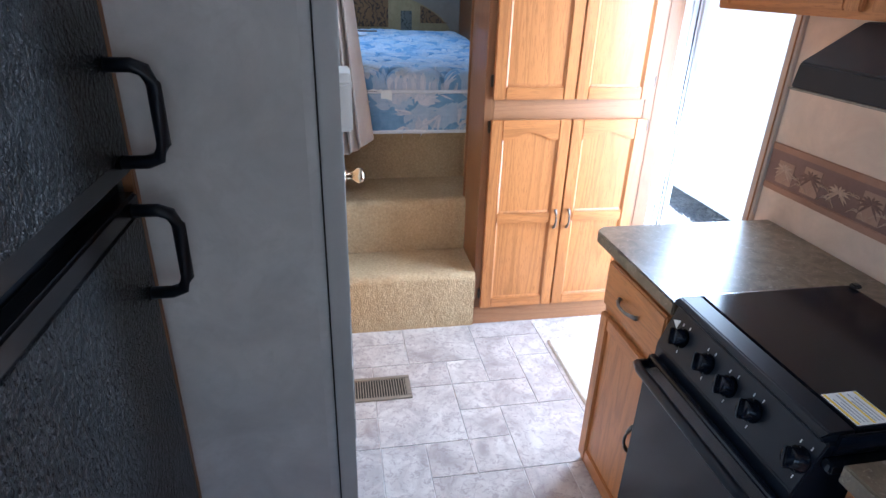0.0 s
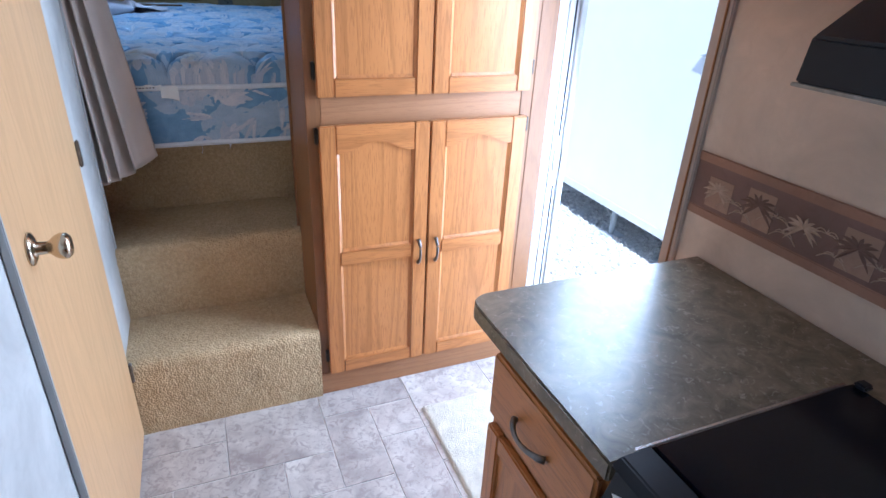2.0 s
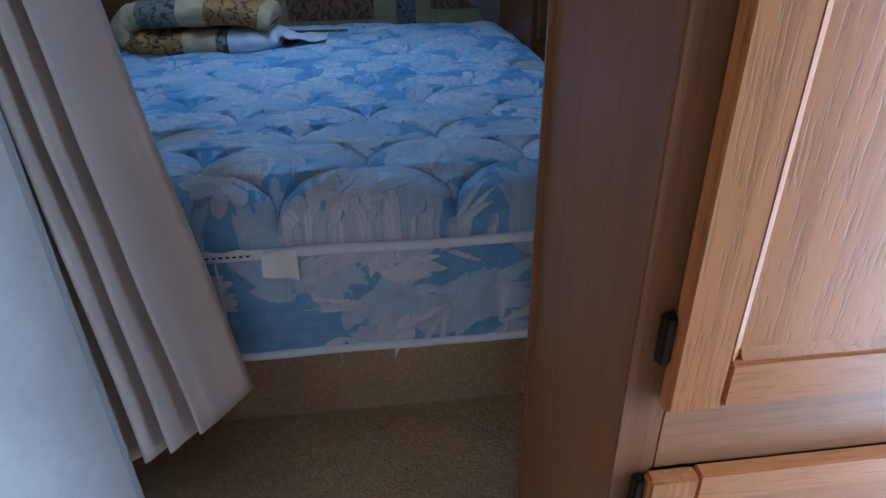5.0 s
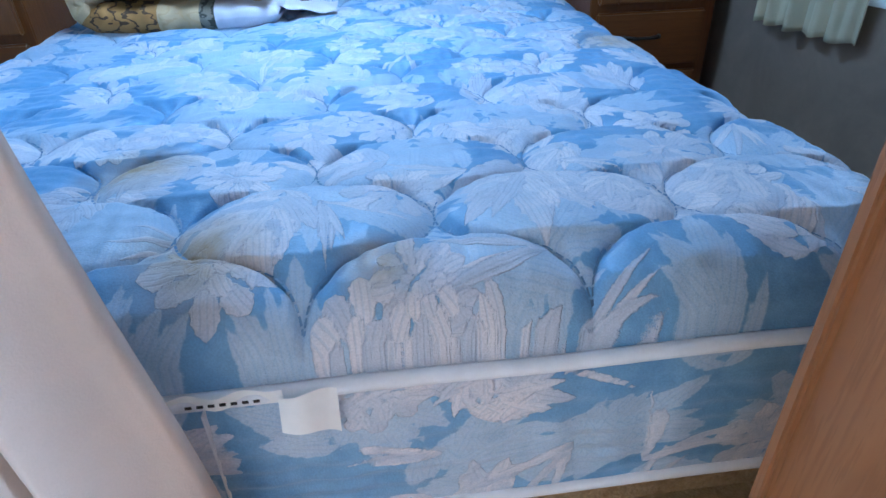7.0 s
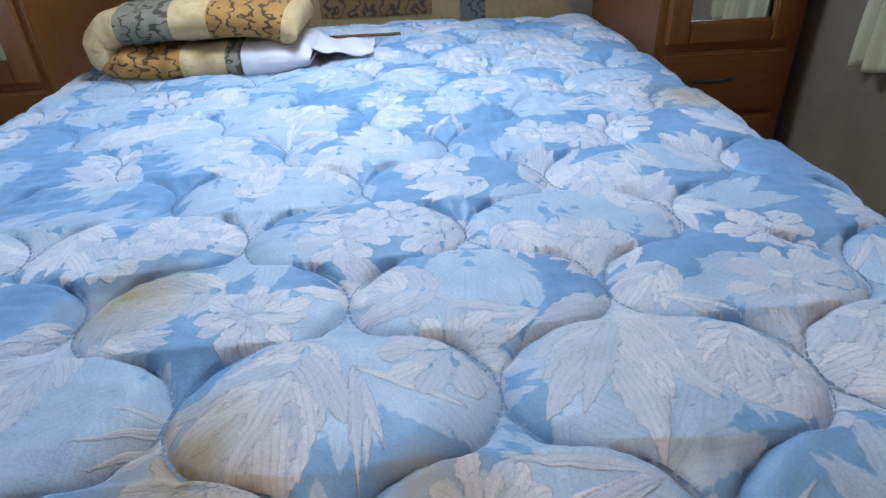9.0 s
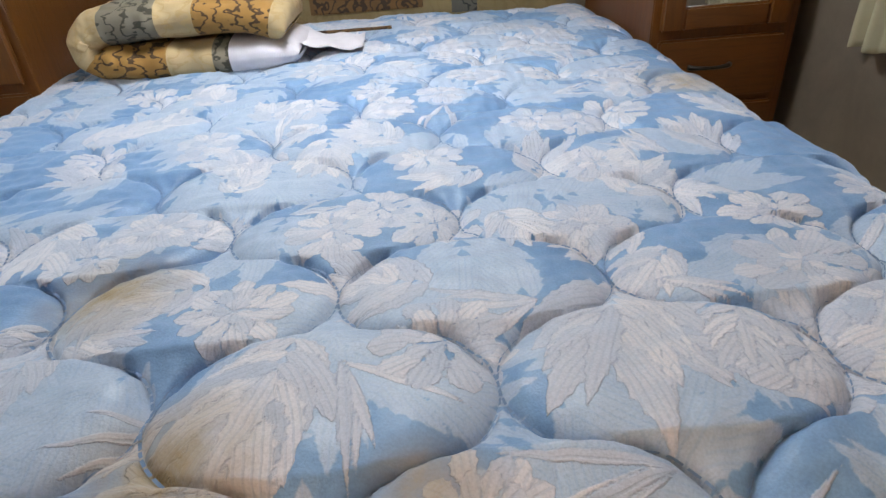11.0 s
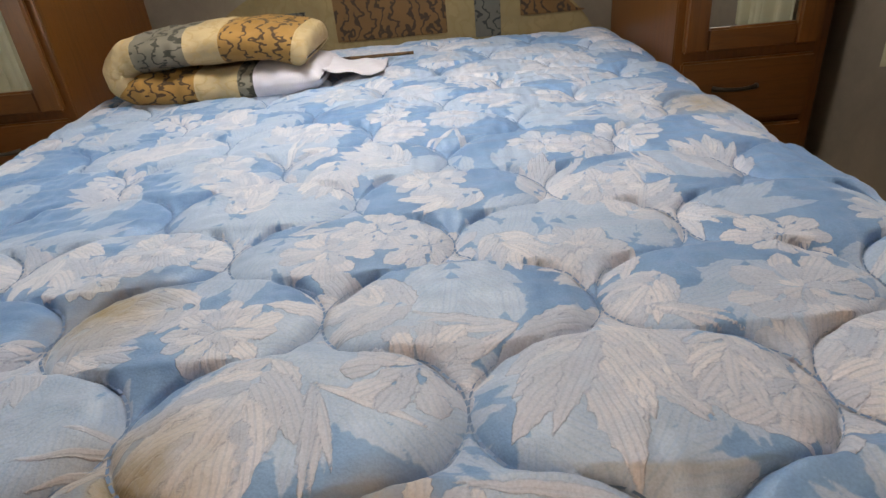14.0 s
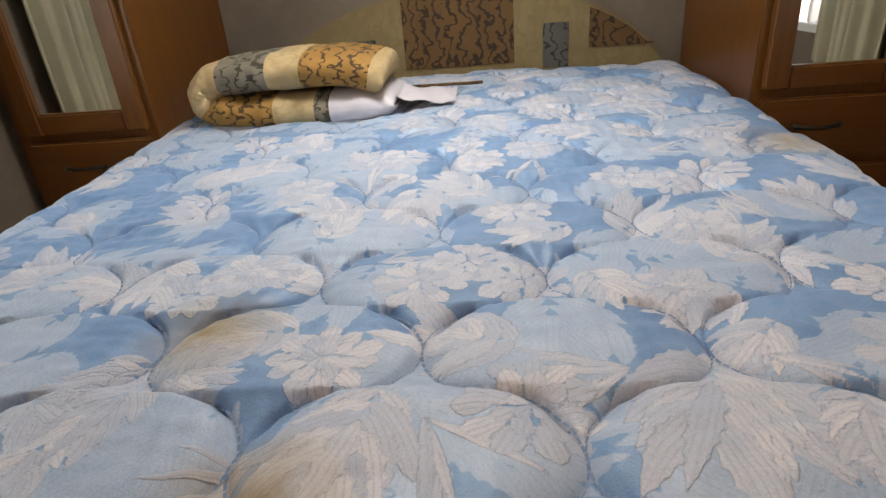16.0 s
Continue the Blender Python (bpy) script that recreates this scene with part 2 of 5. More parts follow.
def damask_mat(name):
    """Blue satin woven with pale blossoms and leaves; the weave's drawing comes from the cloth's own attributes."""
    m, n, l, p = links_of(name, 0.4)
    v = coords(n, l)

    def calc(op, a, b=None, c=None):
        t = n.new("ShaderNodeMath")
        t.operation = op
        for k, q in enumerate((a, b, c)):
            if q is None:
                continue
            if isinstance(q, (int, float)):
                t.inputs[k].default_value = q
            else:
                l.new(q, t.inputs[k])
        return t.outputs[0]

    def clamp(x):
        return calc("MINIMUM", calc("MAXIMUM", x, 0.0), 1.0)

    def woven(which):
        a = n.new("ShaderNodeAttribute")
        a.attribute_name = which
        return a.outputs["Fac"]

    ragged = calc("MULTIPLY_ADD", noise_of(n, l, v, 190.0, 3, 0.6), 0.0036, -0.0018)
    frayed = calc("MULTIPLY_ADD", noise_of(n, l, v, 60.0, 3, 0.6), 0.008, -0.004)
    pale_m = clamp(calc("MULTIPLY", calc("ADD", woven("pale_weave"), ragged), 900.0))
    soft_m = clamp(calc("MULTIPLY", calc("ADD", woven("soft_weave"), frayed), 420.0))
    tone = woven("petal_tone")
    edge = calc("ADD", woven("petal_edge"), calc("MULTIPLY", ragged, 0.25))
    rim = clamp(calc("MULTIPLY_ADD", edge, -780.0, 1.1))
    comb = calc("SINE", calc("MULTIPLY", calc("ADD", woven("petal_comb"), calc("MULTIPLY", frayed, 0.22)), 900.0))
    streak = clamp(calc("MULTIPLY", calc("ADD", comb, -0.25), 1.6))
    shade = noise_of(n, l, v, 16.0, 4, 0.6, 0.8)
    fade = noise_of(n, l, v, 9.0, 3, 0.6, 1.0)
    grain = noise_of(n, l, v, 420.0, 2)
    blue = ramp(n, l, shade, (0.3, (0.125, 0.275, 0.49)), (0.7, (0.215, 0.39, 0.61)))
    soft = ramp(n, l, shade, (0.3, (0.37, 0.485, 0.63)), (0.7, (0.47, 0.57, 0.69)))
    pale = ramp(n, l, tone, (0.0, (0.49, 0.54, 0.64)), (0.5, (0.605, 0.615, 0.68)), (1.0, (0.73, 0.705, 0.735)))
    pale = mixed(n, l, ramp(n, l, fade, (0.5, (0, 0, 0)), (0.72, (0.55, 0.55, 0.55))), pale, soft)
    pale = mixed(n, l, calc("MULTIPLY", streak, 0.34), pale, (0.40, 0.49, 0.61))
    pale = mixed(n, l, calc("MULTIPLY", rim, 0.5), pale, (0.25, 0.34, 0.49))
    soft = mixed(n, l, calc("MULTIPLY", streak, 0.30), soft, (0.24, 0.39, 0.60))
    c = mixed(n, l, soft_m, blue, soft)
    c = mixed(n, l, pale_m, c, pale)
    c = mixed(n, l, 0.22, c, ramp(n, l, grain, (0.35, (0.30, 0.32, 0.36)), (0.65, (1, 1, 1))), "MULTIPLY")
    rough_edge = noise_of(n, l, v, 24.0, 4, 0.65, 0.6)
    for place, radius in (((0.14, 3.14, 1.22), 0.10), ((0.0, 3.40, 1.23), 0.10), ((0.94, 4.02, 1.22), 0.12), ((0.34, 3.10, 1.22), 0.06)):
        d = n.new("ShaderNodeVectorMath")
        d.operation = "DISTANCE"
        d.inputs[1].default_value = place
        l.new(v, d.inputs[0])
        near = clamp(calc("SUBTRACT", 1.0, calc("DIVIDE", d.outputs["Value"], radius)))
        c = mixed(n, l, clamp(calc("MULTIPLY", calc("MULTIPLY", near, rough_edge), 1.9)), c, (0.36, 0.27, 0.16))
    l.new(c, p.inputs["Base Color"])
    l.new(mixed(n, l, pale_m, (0.44, 0.44, 0.44), (0.64, 0.64, 0.64)), p.inputs["Roughness"])
    p.inputs["Sheen Weight"].default_value = 0.12
    relief = calc("SUBTRACT", calc("MULTIPLY_ADD", grain, 0.35, pale_m), calc("MULTIPLY", calc("MULTIPLY", pale_m, calc("ADD", rim, calc("MULTIPLY", streak, 0.4))), 0.6))
    bumped(n, l, p, relief, 0.75, 0.002)
    return m


DAMASK = damask_mat("blue_floral_damask")


def gravel_mat():
    m, n, l, p = links_of("pale_gravel", 0.9)
    v = coords(n, l)
    st = n.new("ShaderNodeTexVoronoi")
    st.inputs["Scale"].default_value = 24.0
    l.new(v, st.inputs["Vector"])
    sep = n.new("ShaderNodeSeparateColor")
    l.new(st.outputs["Color"], sep.inputs["Color"])
    big = noise_of(n, l, v, 1.5, 4)
    c = ramp(n, l, sep.outputs[0], (0.0, (0.46, 0.46, 0.46)), (1.0, (0.74, 0.73, 0.71)))
    c = mixed(n, l, 0.3, c, ramp(n, l, big, (0.3, (0.42, 0.41, 0.40)), (0.7, (0.62, 0.60, 0.57))))
    l.new(c, p.inputs["Base Color"])
    bumped(n, l, p, st.outputs["Distance"], 1.0, 0.02)
    return m


GRAVEL = gravel_mat()


def mirror_mat():
    m, n, l, p = links_of("mirror", 0.02, 1.0)
    p.inputs["Base Color"].default_value = (0.86, 0.87, 0.86, 1)
    return m


MIRROR = mirror_mat()


def quilt_mat(name, a, b):
    """Cotton print with dark bamboo sprigs."""
    m, n, l, p = links_of(name, 0.85)
    v = coords(n, l, (1, 1, 2.2))
    w = n.new("ShaderNodeTexWave")
    w.inputs["Scale"].default_value, w.inputs["Distortion"].default_value = 7.0, 10.0
    w.inputs["Detail"].default_value, w.inputs["Detail Scale"].default_value = 2.0, 3.0
    l.new(v, w.inputs["Vector"])
    cloud = noise_of(n, l, v, 10.0, 4)
    c = ramp(n, l, cloud, (0.3, tuple(x * 0.75 for x in a)), (0.7, a))
    c = mixed(n, l, ramp(n, l, w.outputs["Fac"], (0.1, (0.95, 0.95, 0.95)), (0.24, (0, 0, 0))), c, b)
    l.new(c, p.inputs["Base Color"])
    bumped(n, l, p, noise_of(n, l, v, 300.0, 2), 0.3, 0.001)
    return m


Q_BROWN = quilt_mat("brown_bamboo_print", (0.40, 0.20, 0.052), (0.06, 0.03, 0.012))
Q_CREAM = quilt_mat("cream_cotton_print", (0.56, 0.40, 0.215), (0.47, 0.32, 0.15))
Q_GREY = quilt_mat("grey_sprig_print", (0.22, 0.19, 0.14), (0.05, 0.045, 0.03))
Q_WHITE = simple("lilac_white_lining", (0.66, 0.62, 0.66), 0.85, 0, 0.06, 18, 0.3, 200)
# Headboard prints, with the dimness at the bed's head put into their colours.
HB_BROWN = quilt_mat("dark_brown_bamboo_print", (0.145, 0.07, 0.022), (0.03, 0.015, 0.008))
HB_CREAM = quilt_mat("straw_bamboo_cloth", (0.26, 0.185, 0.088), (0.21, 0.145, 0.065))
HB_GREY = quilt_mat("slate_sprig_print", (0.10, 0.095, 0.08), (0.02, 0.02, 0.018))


# ---- builders ----
def world_of(ob):
    return (world_of(ob.parent) @ ob.matrix_parent_inverse @ ob.matrix_basis) if ob.parent else ob.matrix_basis.copy()


def under(ob, parent):
    if parent:
        ob.parent, ob.matrix_parent_inverse = parent, world_of(parent).inverted()
    return ob


def mesh_ob(name, bm, mat, at=(0, 0, 0), parent=None, smooth=False):
    me = bpy.data.meshes.new(name)
    bm.normal_update()
    bm.to_mesh(me)
    bm.free()
    for m in (mat if isinstance(mat, list) else [mat]):
        me.materials.append(m)
    if smooth:
        for f in me.polygons:
            f.use_smooth = True
    ob = new(name, me)
    ob.location = at
    ob.matrix_basis = Matrix.Translation(at)
    return under(ob, parent)


def box(name, a, b, mat, parent=None, bevel=0.003, seg=2):
    """A box between two corners with eased edges; its origin is in its middle."""
    a, b = Vector(a), Vector(b)
    lo = Vector(min(p, q) for p, q in zip(a, b))
    hi = Vector(max(p, q) for p, q in zip(a, b))
    mid, size = (lo + hi) / 2, hi - lo
    bm = bmesh.new()
    bmesh.ops.create_cube(bm, size=1)
    bmesh.ops.scale(bm, vec=size, verts=bm.verts)
    bev = min(bevel, min(size) * 0.45)
    if bev > 0:
        bmesh.ops.bevel(bm, geom=bm.edges[:], offset=bev, segments=seg, affect="EDGES")
    return mesh_ob(name, bm, mat, mid, parent)


def prism(name, outline, depth, mat, m, parent=None, bevel=0.0):
    """An outline in its own x, y, given thickness along z, then set by the pose m."""
    bm = bmesh.new()
    f = bm.faces.new([bm.verts.new((x, y, 0)) for x, y in outline])
    up = bmesh.ops.extrude_face_region(bm, geom=[f])
    bmesh.ops.translate(bm, vec=(0, 0, depth), verts=[v for v in up["geom"] if isinstance(v, bmesh.types.BMVert)])
    bmesh.ops.recalc_face_normals(bm, faces=bm.faces)
    if bevel:
        bmesh.ops.bevel(bm, geom=bm.edges[:], offset=bevel, segments=2, affect="EDGES")
    ob = mesh_ob(name, bm, mat)
    ob.matrix_basis = m
    return under(ob, parent)


def tube(name, points, radius, mat, parent=None, sides=10, flat=1.0, smooth=True):
    """A rod of given radius (or radii) along points."""
    bm = bmesh.new()
    pts = [Vector(p) for p in points]
    rad = radius if isinstance(radius, (list, tuple)) else [radius] * len(pts)
    rings = []
    ref = Vector((0, 0, 1))
    for k, p in enumerate(pts):
        d = (pts[min(k + 1, len(pts) - 1)] - pts[max(k - 1, 0)]).normalized()
        s = d.cross(ref if abs(d.dot(ref)) < 0.95 else Vector((0, 1, 0))).normalized()
        u = s.cross(d)
        rings.append([bm.verts.new(p + rad[k] * (math.cos(q) * s + flat * math.sin(q) * u)) for q in (2 * math.pi * i / sides for i in range(sides))])
    for r0, r1 in zip(rings, rings[1:]):
        for i in range(sides):
            bm.faces.new((r0[i], r0[(i + 1) % sides], r1[(i + 1) % sides], r1[i]))
    bm.faces.new(rings[0][::-1])
    bm.faces.new(rings[-1])
    bmesh.ops.recalc_face_normals(bm, faces=bm.faces)
    mid = sum(pts, Vector()) / len(pts)
    bmesh.ops.translate(bm, vec=-mid, verts=bm.verts)
    return mesh_ob(name, bm, mat, mid, parent, smooth)


def lathe(name, profile, mat, m, parent=None, sides=24):
    """Turned round its own z axis from (radius, height) pairs."""
    bm = bmesh.new()
    rings = [[bm.verts.new((r * math.cos(q), r * math.sin(q), h)) for q in (2 * math.pi * i / sides for i in range(sides))] for r, h in profile]
    for r0, r1 in zip(rings, rings[1:]):
        for i in range(sides):
            bm.faces.new((r0[i], r0[(i + 1) % sides], r1[(i + 1) % sides], r1[i]))
    bm.faces.new(rings[0][::-1])
    bm.faces.new(rings[-1])
    bmesh.ops.recalc_face_normals(bm, faces=bm.faces)
    ob = mesh_ob(name, bm, mat, smooth=True)
    ob.matrix_basis = m
    return under(ob, parent)


def group_of(name, at, label, category, group=""):
    ob = new(name)
    ob.location = at
    ob.matrix_basis = Matrix.Translation(at)
    ob.empty_display_size = 0.1
    return tagged(ob, label, category, group)


def sheet(name, nx, ny, fn, mat, parent=None, smooth=True, closed=False):
    """A grid of points fn(u, v), u and v from 0 to 1."""
    bm = bmesh.new()
    vs = [[bm.verts.new(fn(i / nx, j / ny)) for j in range(ny + 1)] for i in range(nx + 1)]
    for i in range(nx):
        for j in range(ny):
            bm.faces.new((vs[i][j], vs[i + 1][j], vs[i + 1][j + 1], vs[i][j + 1]))
    bmesh.ops.recalc_face_normals(bm, faces=bm.faces)
    return mesh_ob(name, bm, mat, parent=parent, smooth=smooth)


def structure(ob, label, category=""):
    return tagged(ob, label, category or ob.name.split("_")[0], "", "structure")


# ---- structure ----
CEIL = 2.35
structure(box("floor", (-1.15, -2.0, -0.10), (1.565, 2.86, -0.003), GROUT, bevel=0), "subfloor under lilac stone vinyl tiles", "floor")
structure(box("floor_bedroom", (-1.15, 2.86, -0.10), (1.565, 5.1, 0.0), GROUT, bevel=0), "subfloor under the raised bedroom", "floor")
bm = bmesh.new()
for x0, x1, y0, y1 in ((-1.2, 1.62, -2.06, 3.96), (-1.2, 1.62, 4.32, 5.16), (-1.2, 0.04, 3.96, 4.32), (0.40, 1.62, 3.96, 4.32)):
    bmesh.ops.create_cube(bm, size=1, matrix=Matrix.Translation(((x0 + x1) / 2, (y0 + y1) / 2, CEIL + 0.03)) @ Matrix.Diagonal((x1 - x0, y1 - y0, 0.06, 1)))
structure(mesh_ob("ceiling", bm, PLASTER), "plain white panel ceiling with a square opening added for the vent lamp", "ceiling")
# Unseen cover added to stop sun falling through the opening onto the bed.
structure(box("vent_lid", (0.02, 3.94, CEIL + 0.061), (0.42, 4.34, CEIL + 0.09), WHITE, bevel=0.01), "unseen white lid that blocks sun over the roof vent opening", "vent lid")
# outer wall on the entry side, with the doorway and the bedroom window
WX0, WX1 = 1.512, 1.565
structure(box("wall_kitchen", (WX0, -2.06, -0.1), (WX1, 1.762, CEIL), PAPER_TAN, bevel=0), "tan wallpapered kitchen wall", "wall")
structure(box("wall_over_entry", (WX0, 1.762, 1.97), (WX1, 2.60, CEIL), PAPER_TAN, bevel=0), "tan wall over the entry door", "wall")
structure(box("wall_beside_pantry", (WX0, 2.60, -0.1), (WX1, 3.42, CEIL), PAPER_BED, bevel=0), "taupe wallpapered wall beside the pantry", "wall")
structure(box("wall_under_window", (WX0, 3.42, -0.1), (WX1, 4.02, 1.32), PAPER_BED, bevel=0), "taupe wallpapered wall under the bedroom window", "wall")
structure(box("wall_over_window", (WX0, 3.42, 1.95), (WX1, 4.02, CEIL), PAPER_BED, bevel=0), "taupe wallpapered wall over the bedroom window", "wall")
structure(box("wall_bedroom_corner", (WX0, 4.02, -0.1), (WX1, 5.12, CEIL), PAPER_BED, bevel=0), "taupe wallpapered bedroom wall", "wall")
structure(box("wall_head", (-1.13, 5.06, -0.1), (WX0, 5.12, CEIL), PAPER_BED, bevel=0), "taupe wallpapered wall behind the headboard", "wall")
LX0, LX1 = -1.13, -1.075
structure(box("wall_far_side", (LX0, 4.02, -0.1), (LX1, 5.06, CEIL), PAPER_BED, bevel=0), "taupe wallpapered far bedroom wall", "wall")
structure(box("wall_far_side_middle", (LX0, -0.1, -0.1), (LX1, 3.42, CEIL), PAPER, bevel=0), "ivory wallpapered far side wall", "wall")
# The opening here is unseen, added for the dinette fill lamp.
structure(box("wall_dinette_low", (LX0, -1.5, -0.1), (LX1, -0.1, 0.95), PAPER, bevel=0), "ivory wallpapered wall under the added dinette opening", "wall")
structure(box("wall_dinette_high", (LX0, -1.5, 1.75), (LX1, -0.1, CEIL), PAPER, bevel=0), "ivory wallpapered wall over the added dinette opening", "wall")
structure(box("wall_dinette_corner", (LX0, -2.06, -0.1), (LX1, -1.5, CEIL), PAPER, bevel=0), "ivory wallpapered wall in the lounge corner", "wall")
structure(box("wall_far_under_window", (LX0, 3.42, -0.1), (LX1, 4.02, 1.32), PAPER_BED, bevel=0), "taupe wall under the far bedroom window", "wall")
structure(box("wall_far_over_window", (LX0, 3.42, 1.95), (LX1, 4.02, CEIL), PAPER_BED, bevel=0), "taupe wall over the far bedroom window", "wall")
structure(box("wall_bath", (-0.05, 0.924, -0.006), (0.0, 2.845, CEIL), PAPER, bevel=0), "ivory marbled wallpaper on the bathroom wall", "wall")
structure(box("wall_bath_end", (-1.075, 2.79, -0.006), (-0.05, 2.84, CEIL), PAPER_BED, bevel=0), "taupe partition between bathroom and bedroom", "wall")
structure(box("wall_fridge_end", (-1.075, 0.924, -0.006), (-0.05, 0.974, CEIL), PAPER, bevel=0), "ivory marbled partition beside the refrigerator", "wall")
# lounge behind, out of view, with an opening added for fill light
structure(box("wall_back_low", (LX1, -2.06, -0.1), (WX0, -2.0, 1.0), PAPER, bevel=0), "ivory wallpapered lounge wall under the added opening", "wall")
structure(box("wall_back_high", (LX1, -2.06, 1.8), (WX0, -2.0, CEIL), PAPER, bevel=0), "ivory wallpapered lounge wall over the added opening", "wall")
structure(box("wall_back_side", (LX1, -2.06, 1.0), (-0.2, -2.0, 1.8), PAPER, bevel=0), "ivory wallpapered lounge wall beside the added opening", "wall")
structure(box("wall_back_corner", (1.2, -2.06, 1.0), (WX0, -2.0, 1.8), PAPER, bevel=0), "ivory wallpapered lounge wall in the corner", "wall")
# trims
structure(box("trim_corner", (-0.028, 0.914, -0.004), (0.006, 0.9235, CEIL), GREY_TRIM, bevel=0.002), "pale grey corner trim strip", "trim")
structure(box("trim_seam", (-0.0312, 0.9185, -0.004), (-0.0285, 0.9236, CEIL), DARK, bevel=0), "dark seam beside the corner trim", "trim")
structure(box("trim_wall_end", (-0.054, 2.845, 0.3), (0.006, 2.855, CEIL), GREY_TRIM, bevel=0.002), "pale grey trim on the wall end", "trim")
structure(box("trim_entry", (WX0 - 0.012, 1.762, -0.004), (WX1 + 0.02, 1.812, 1.97), TRIM, bevel=0.003), "taupe trim strip round the entry doorway", "trim")
structure(box("trim_entry_edge", (WX0 - 0.016, 1.775, -0.004), (WX0 - 0.0125, 1.781, 1.97), FRAME_Z, bevel=0.001), "thin brown bead on the doorway trim", "trim")
structure(box("trim_pantry_filler", (1.476, 2.548, -0.004), (1.548, 2.562, CEIL), FRAME_Z, bevel=0.002), "brown wood filler strip beside the pantry", "trim")


def window_unit(name, x0, x1, label):
    w = group_of(name, ((x0 + x1) / 2, 3.72, 1.32), label, "window")
    w["kind"] = "structure"
    for nm, a, b in (("sill", (x0, 3.42, 1.32), (x1, 4.02, 1.35)), ("head", (x0, 3.42, 1.92), (x1, 4.02, 1.95)),
                     ("jamb", (x0, 3.42, 1.35), (x1, 3.45, 1.92)), ("jamb", (x0, 3.99, 1.35), (x1, 4.02, 1.92)), ("mullion", (x0 + 0.012, 3.71, 1.35), (x1 - 0.012, 3.73, 1.92))):
        box(nm, a, b, ALU, w, 0.004)
    return w


window_unit("window_1", 1.500, 1.575, "white framed slider window beside the bed")
window_unit("window_2", -1.14, -1.063, "white framed slider window on the far side of the bed")

# ---- steps and carpeted bedroom floor ----
def carpet_step(name, x0, x1, y0, y1, z0, z1, label):
    """Carpeted step with a soft rolled nose and uneven pile."""
    r = 0.035
    prof = [(y0 + 0.004, z0), (y0, z0 + 0.05), (y0 - 0.004, (z0 + z1) / 2), (y0 - 0.006, z1 - r)]
    prof += [(y0 - 0.006 + r - r * math.cos(a), z1 - r + r * math.sin(a)) for a in (0.3, 0.6, 0.9, 1.2, math.pi / 2)]
    prof += [(y0 + r + (y1 - y0 - r) * k / 6, z1) for k in range(1, 7)]
    fine = []
    for (ya, za), (yb, zb) in zip(prof, prof[1:]):
        k = max(1, int(math.hypot(yb - ya, zb - za) / 0.008))
        fine += [(ya + (yb - ya) * i / k, za + (zb - za) * i / k) for i in range(k)]
    fine.append(prof[-1])
    ny, nx = len(fine) - 1, int((x1 - x0) / 0.008)

    def at(u, v):
        y, z = fine[round(v * ny)]
        x = x0 + u * (x1 - x0)
        d = 0.005 * noise.noise(Vector((x, y, z)) * 90) + 0.004 * noise.noise(Vector((x, y, z)) * 14)
        return (x, y - d * 0.7, z + d * 0.7)
    return structure(sheet(name, nx, ny, at, CARPET), label, "step")


carpet_step("step_1", 0.0, 0.655, 2.535, 2.835, 0.0, 0.315, "low step covered in beige pile carpet")
carpet_step("step_2", 0.0, 0.655, 2.832, 3.22, 0.315, 0.61, "second step covered in beige pile carpet")
structure(box("floor_platform", (LX1, 2.86, 0.0), (0.0, 3.21, 0.61), CARPET, bevel=0), "raised bedroom floor in beige carpet", "floor")
structure(box("floor_platform_side", (0.655, 2.87, 0.0), (WX0, 3.21, 0.61), CARPET, bevel=0), "raised bedroom floor behind the pantry", "floor")
structure(box("bed_platform", (LX1, 3.205, 0.0), (WX0, 5.06, 0.905), CARPET, bevel=0.01), "carpet covered box platform under the bed", "platform")


# ---- pantry ----
def handle_bow(parent, x, y, z, length=0.095, axis="z", out=(0, -1, 0), mat=None):
    """Bow pull with flattened ribbed ends."""
    o, ax = Vector(out), Vector({"z": (0, 0, 1), "x": (1, 0, 0), "y": (0, 1, 0)}[axis])
    pts, rad = [], []
    for k in range(13):
        s = k / 12
        pts.append(Vector((x, y, z)) + ax * (s - 0.5) * length + o * (0.004 + 0.024 * math.sin(math.pi * s) ** 0.7))
        rad.append(0.0048 + 0.003 * abs(2 * s - 1) ** 2)
    h = tube("handle", pts, rad, mat or PEWTER, parent, 10)
    return tagged(h, "aged pewter bow handle")


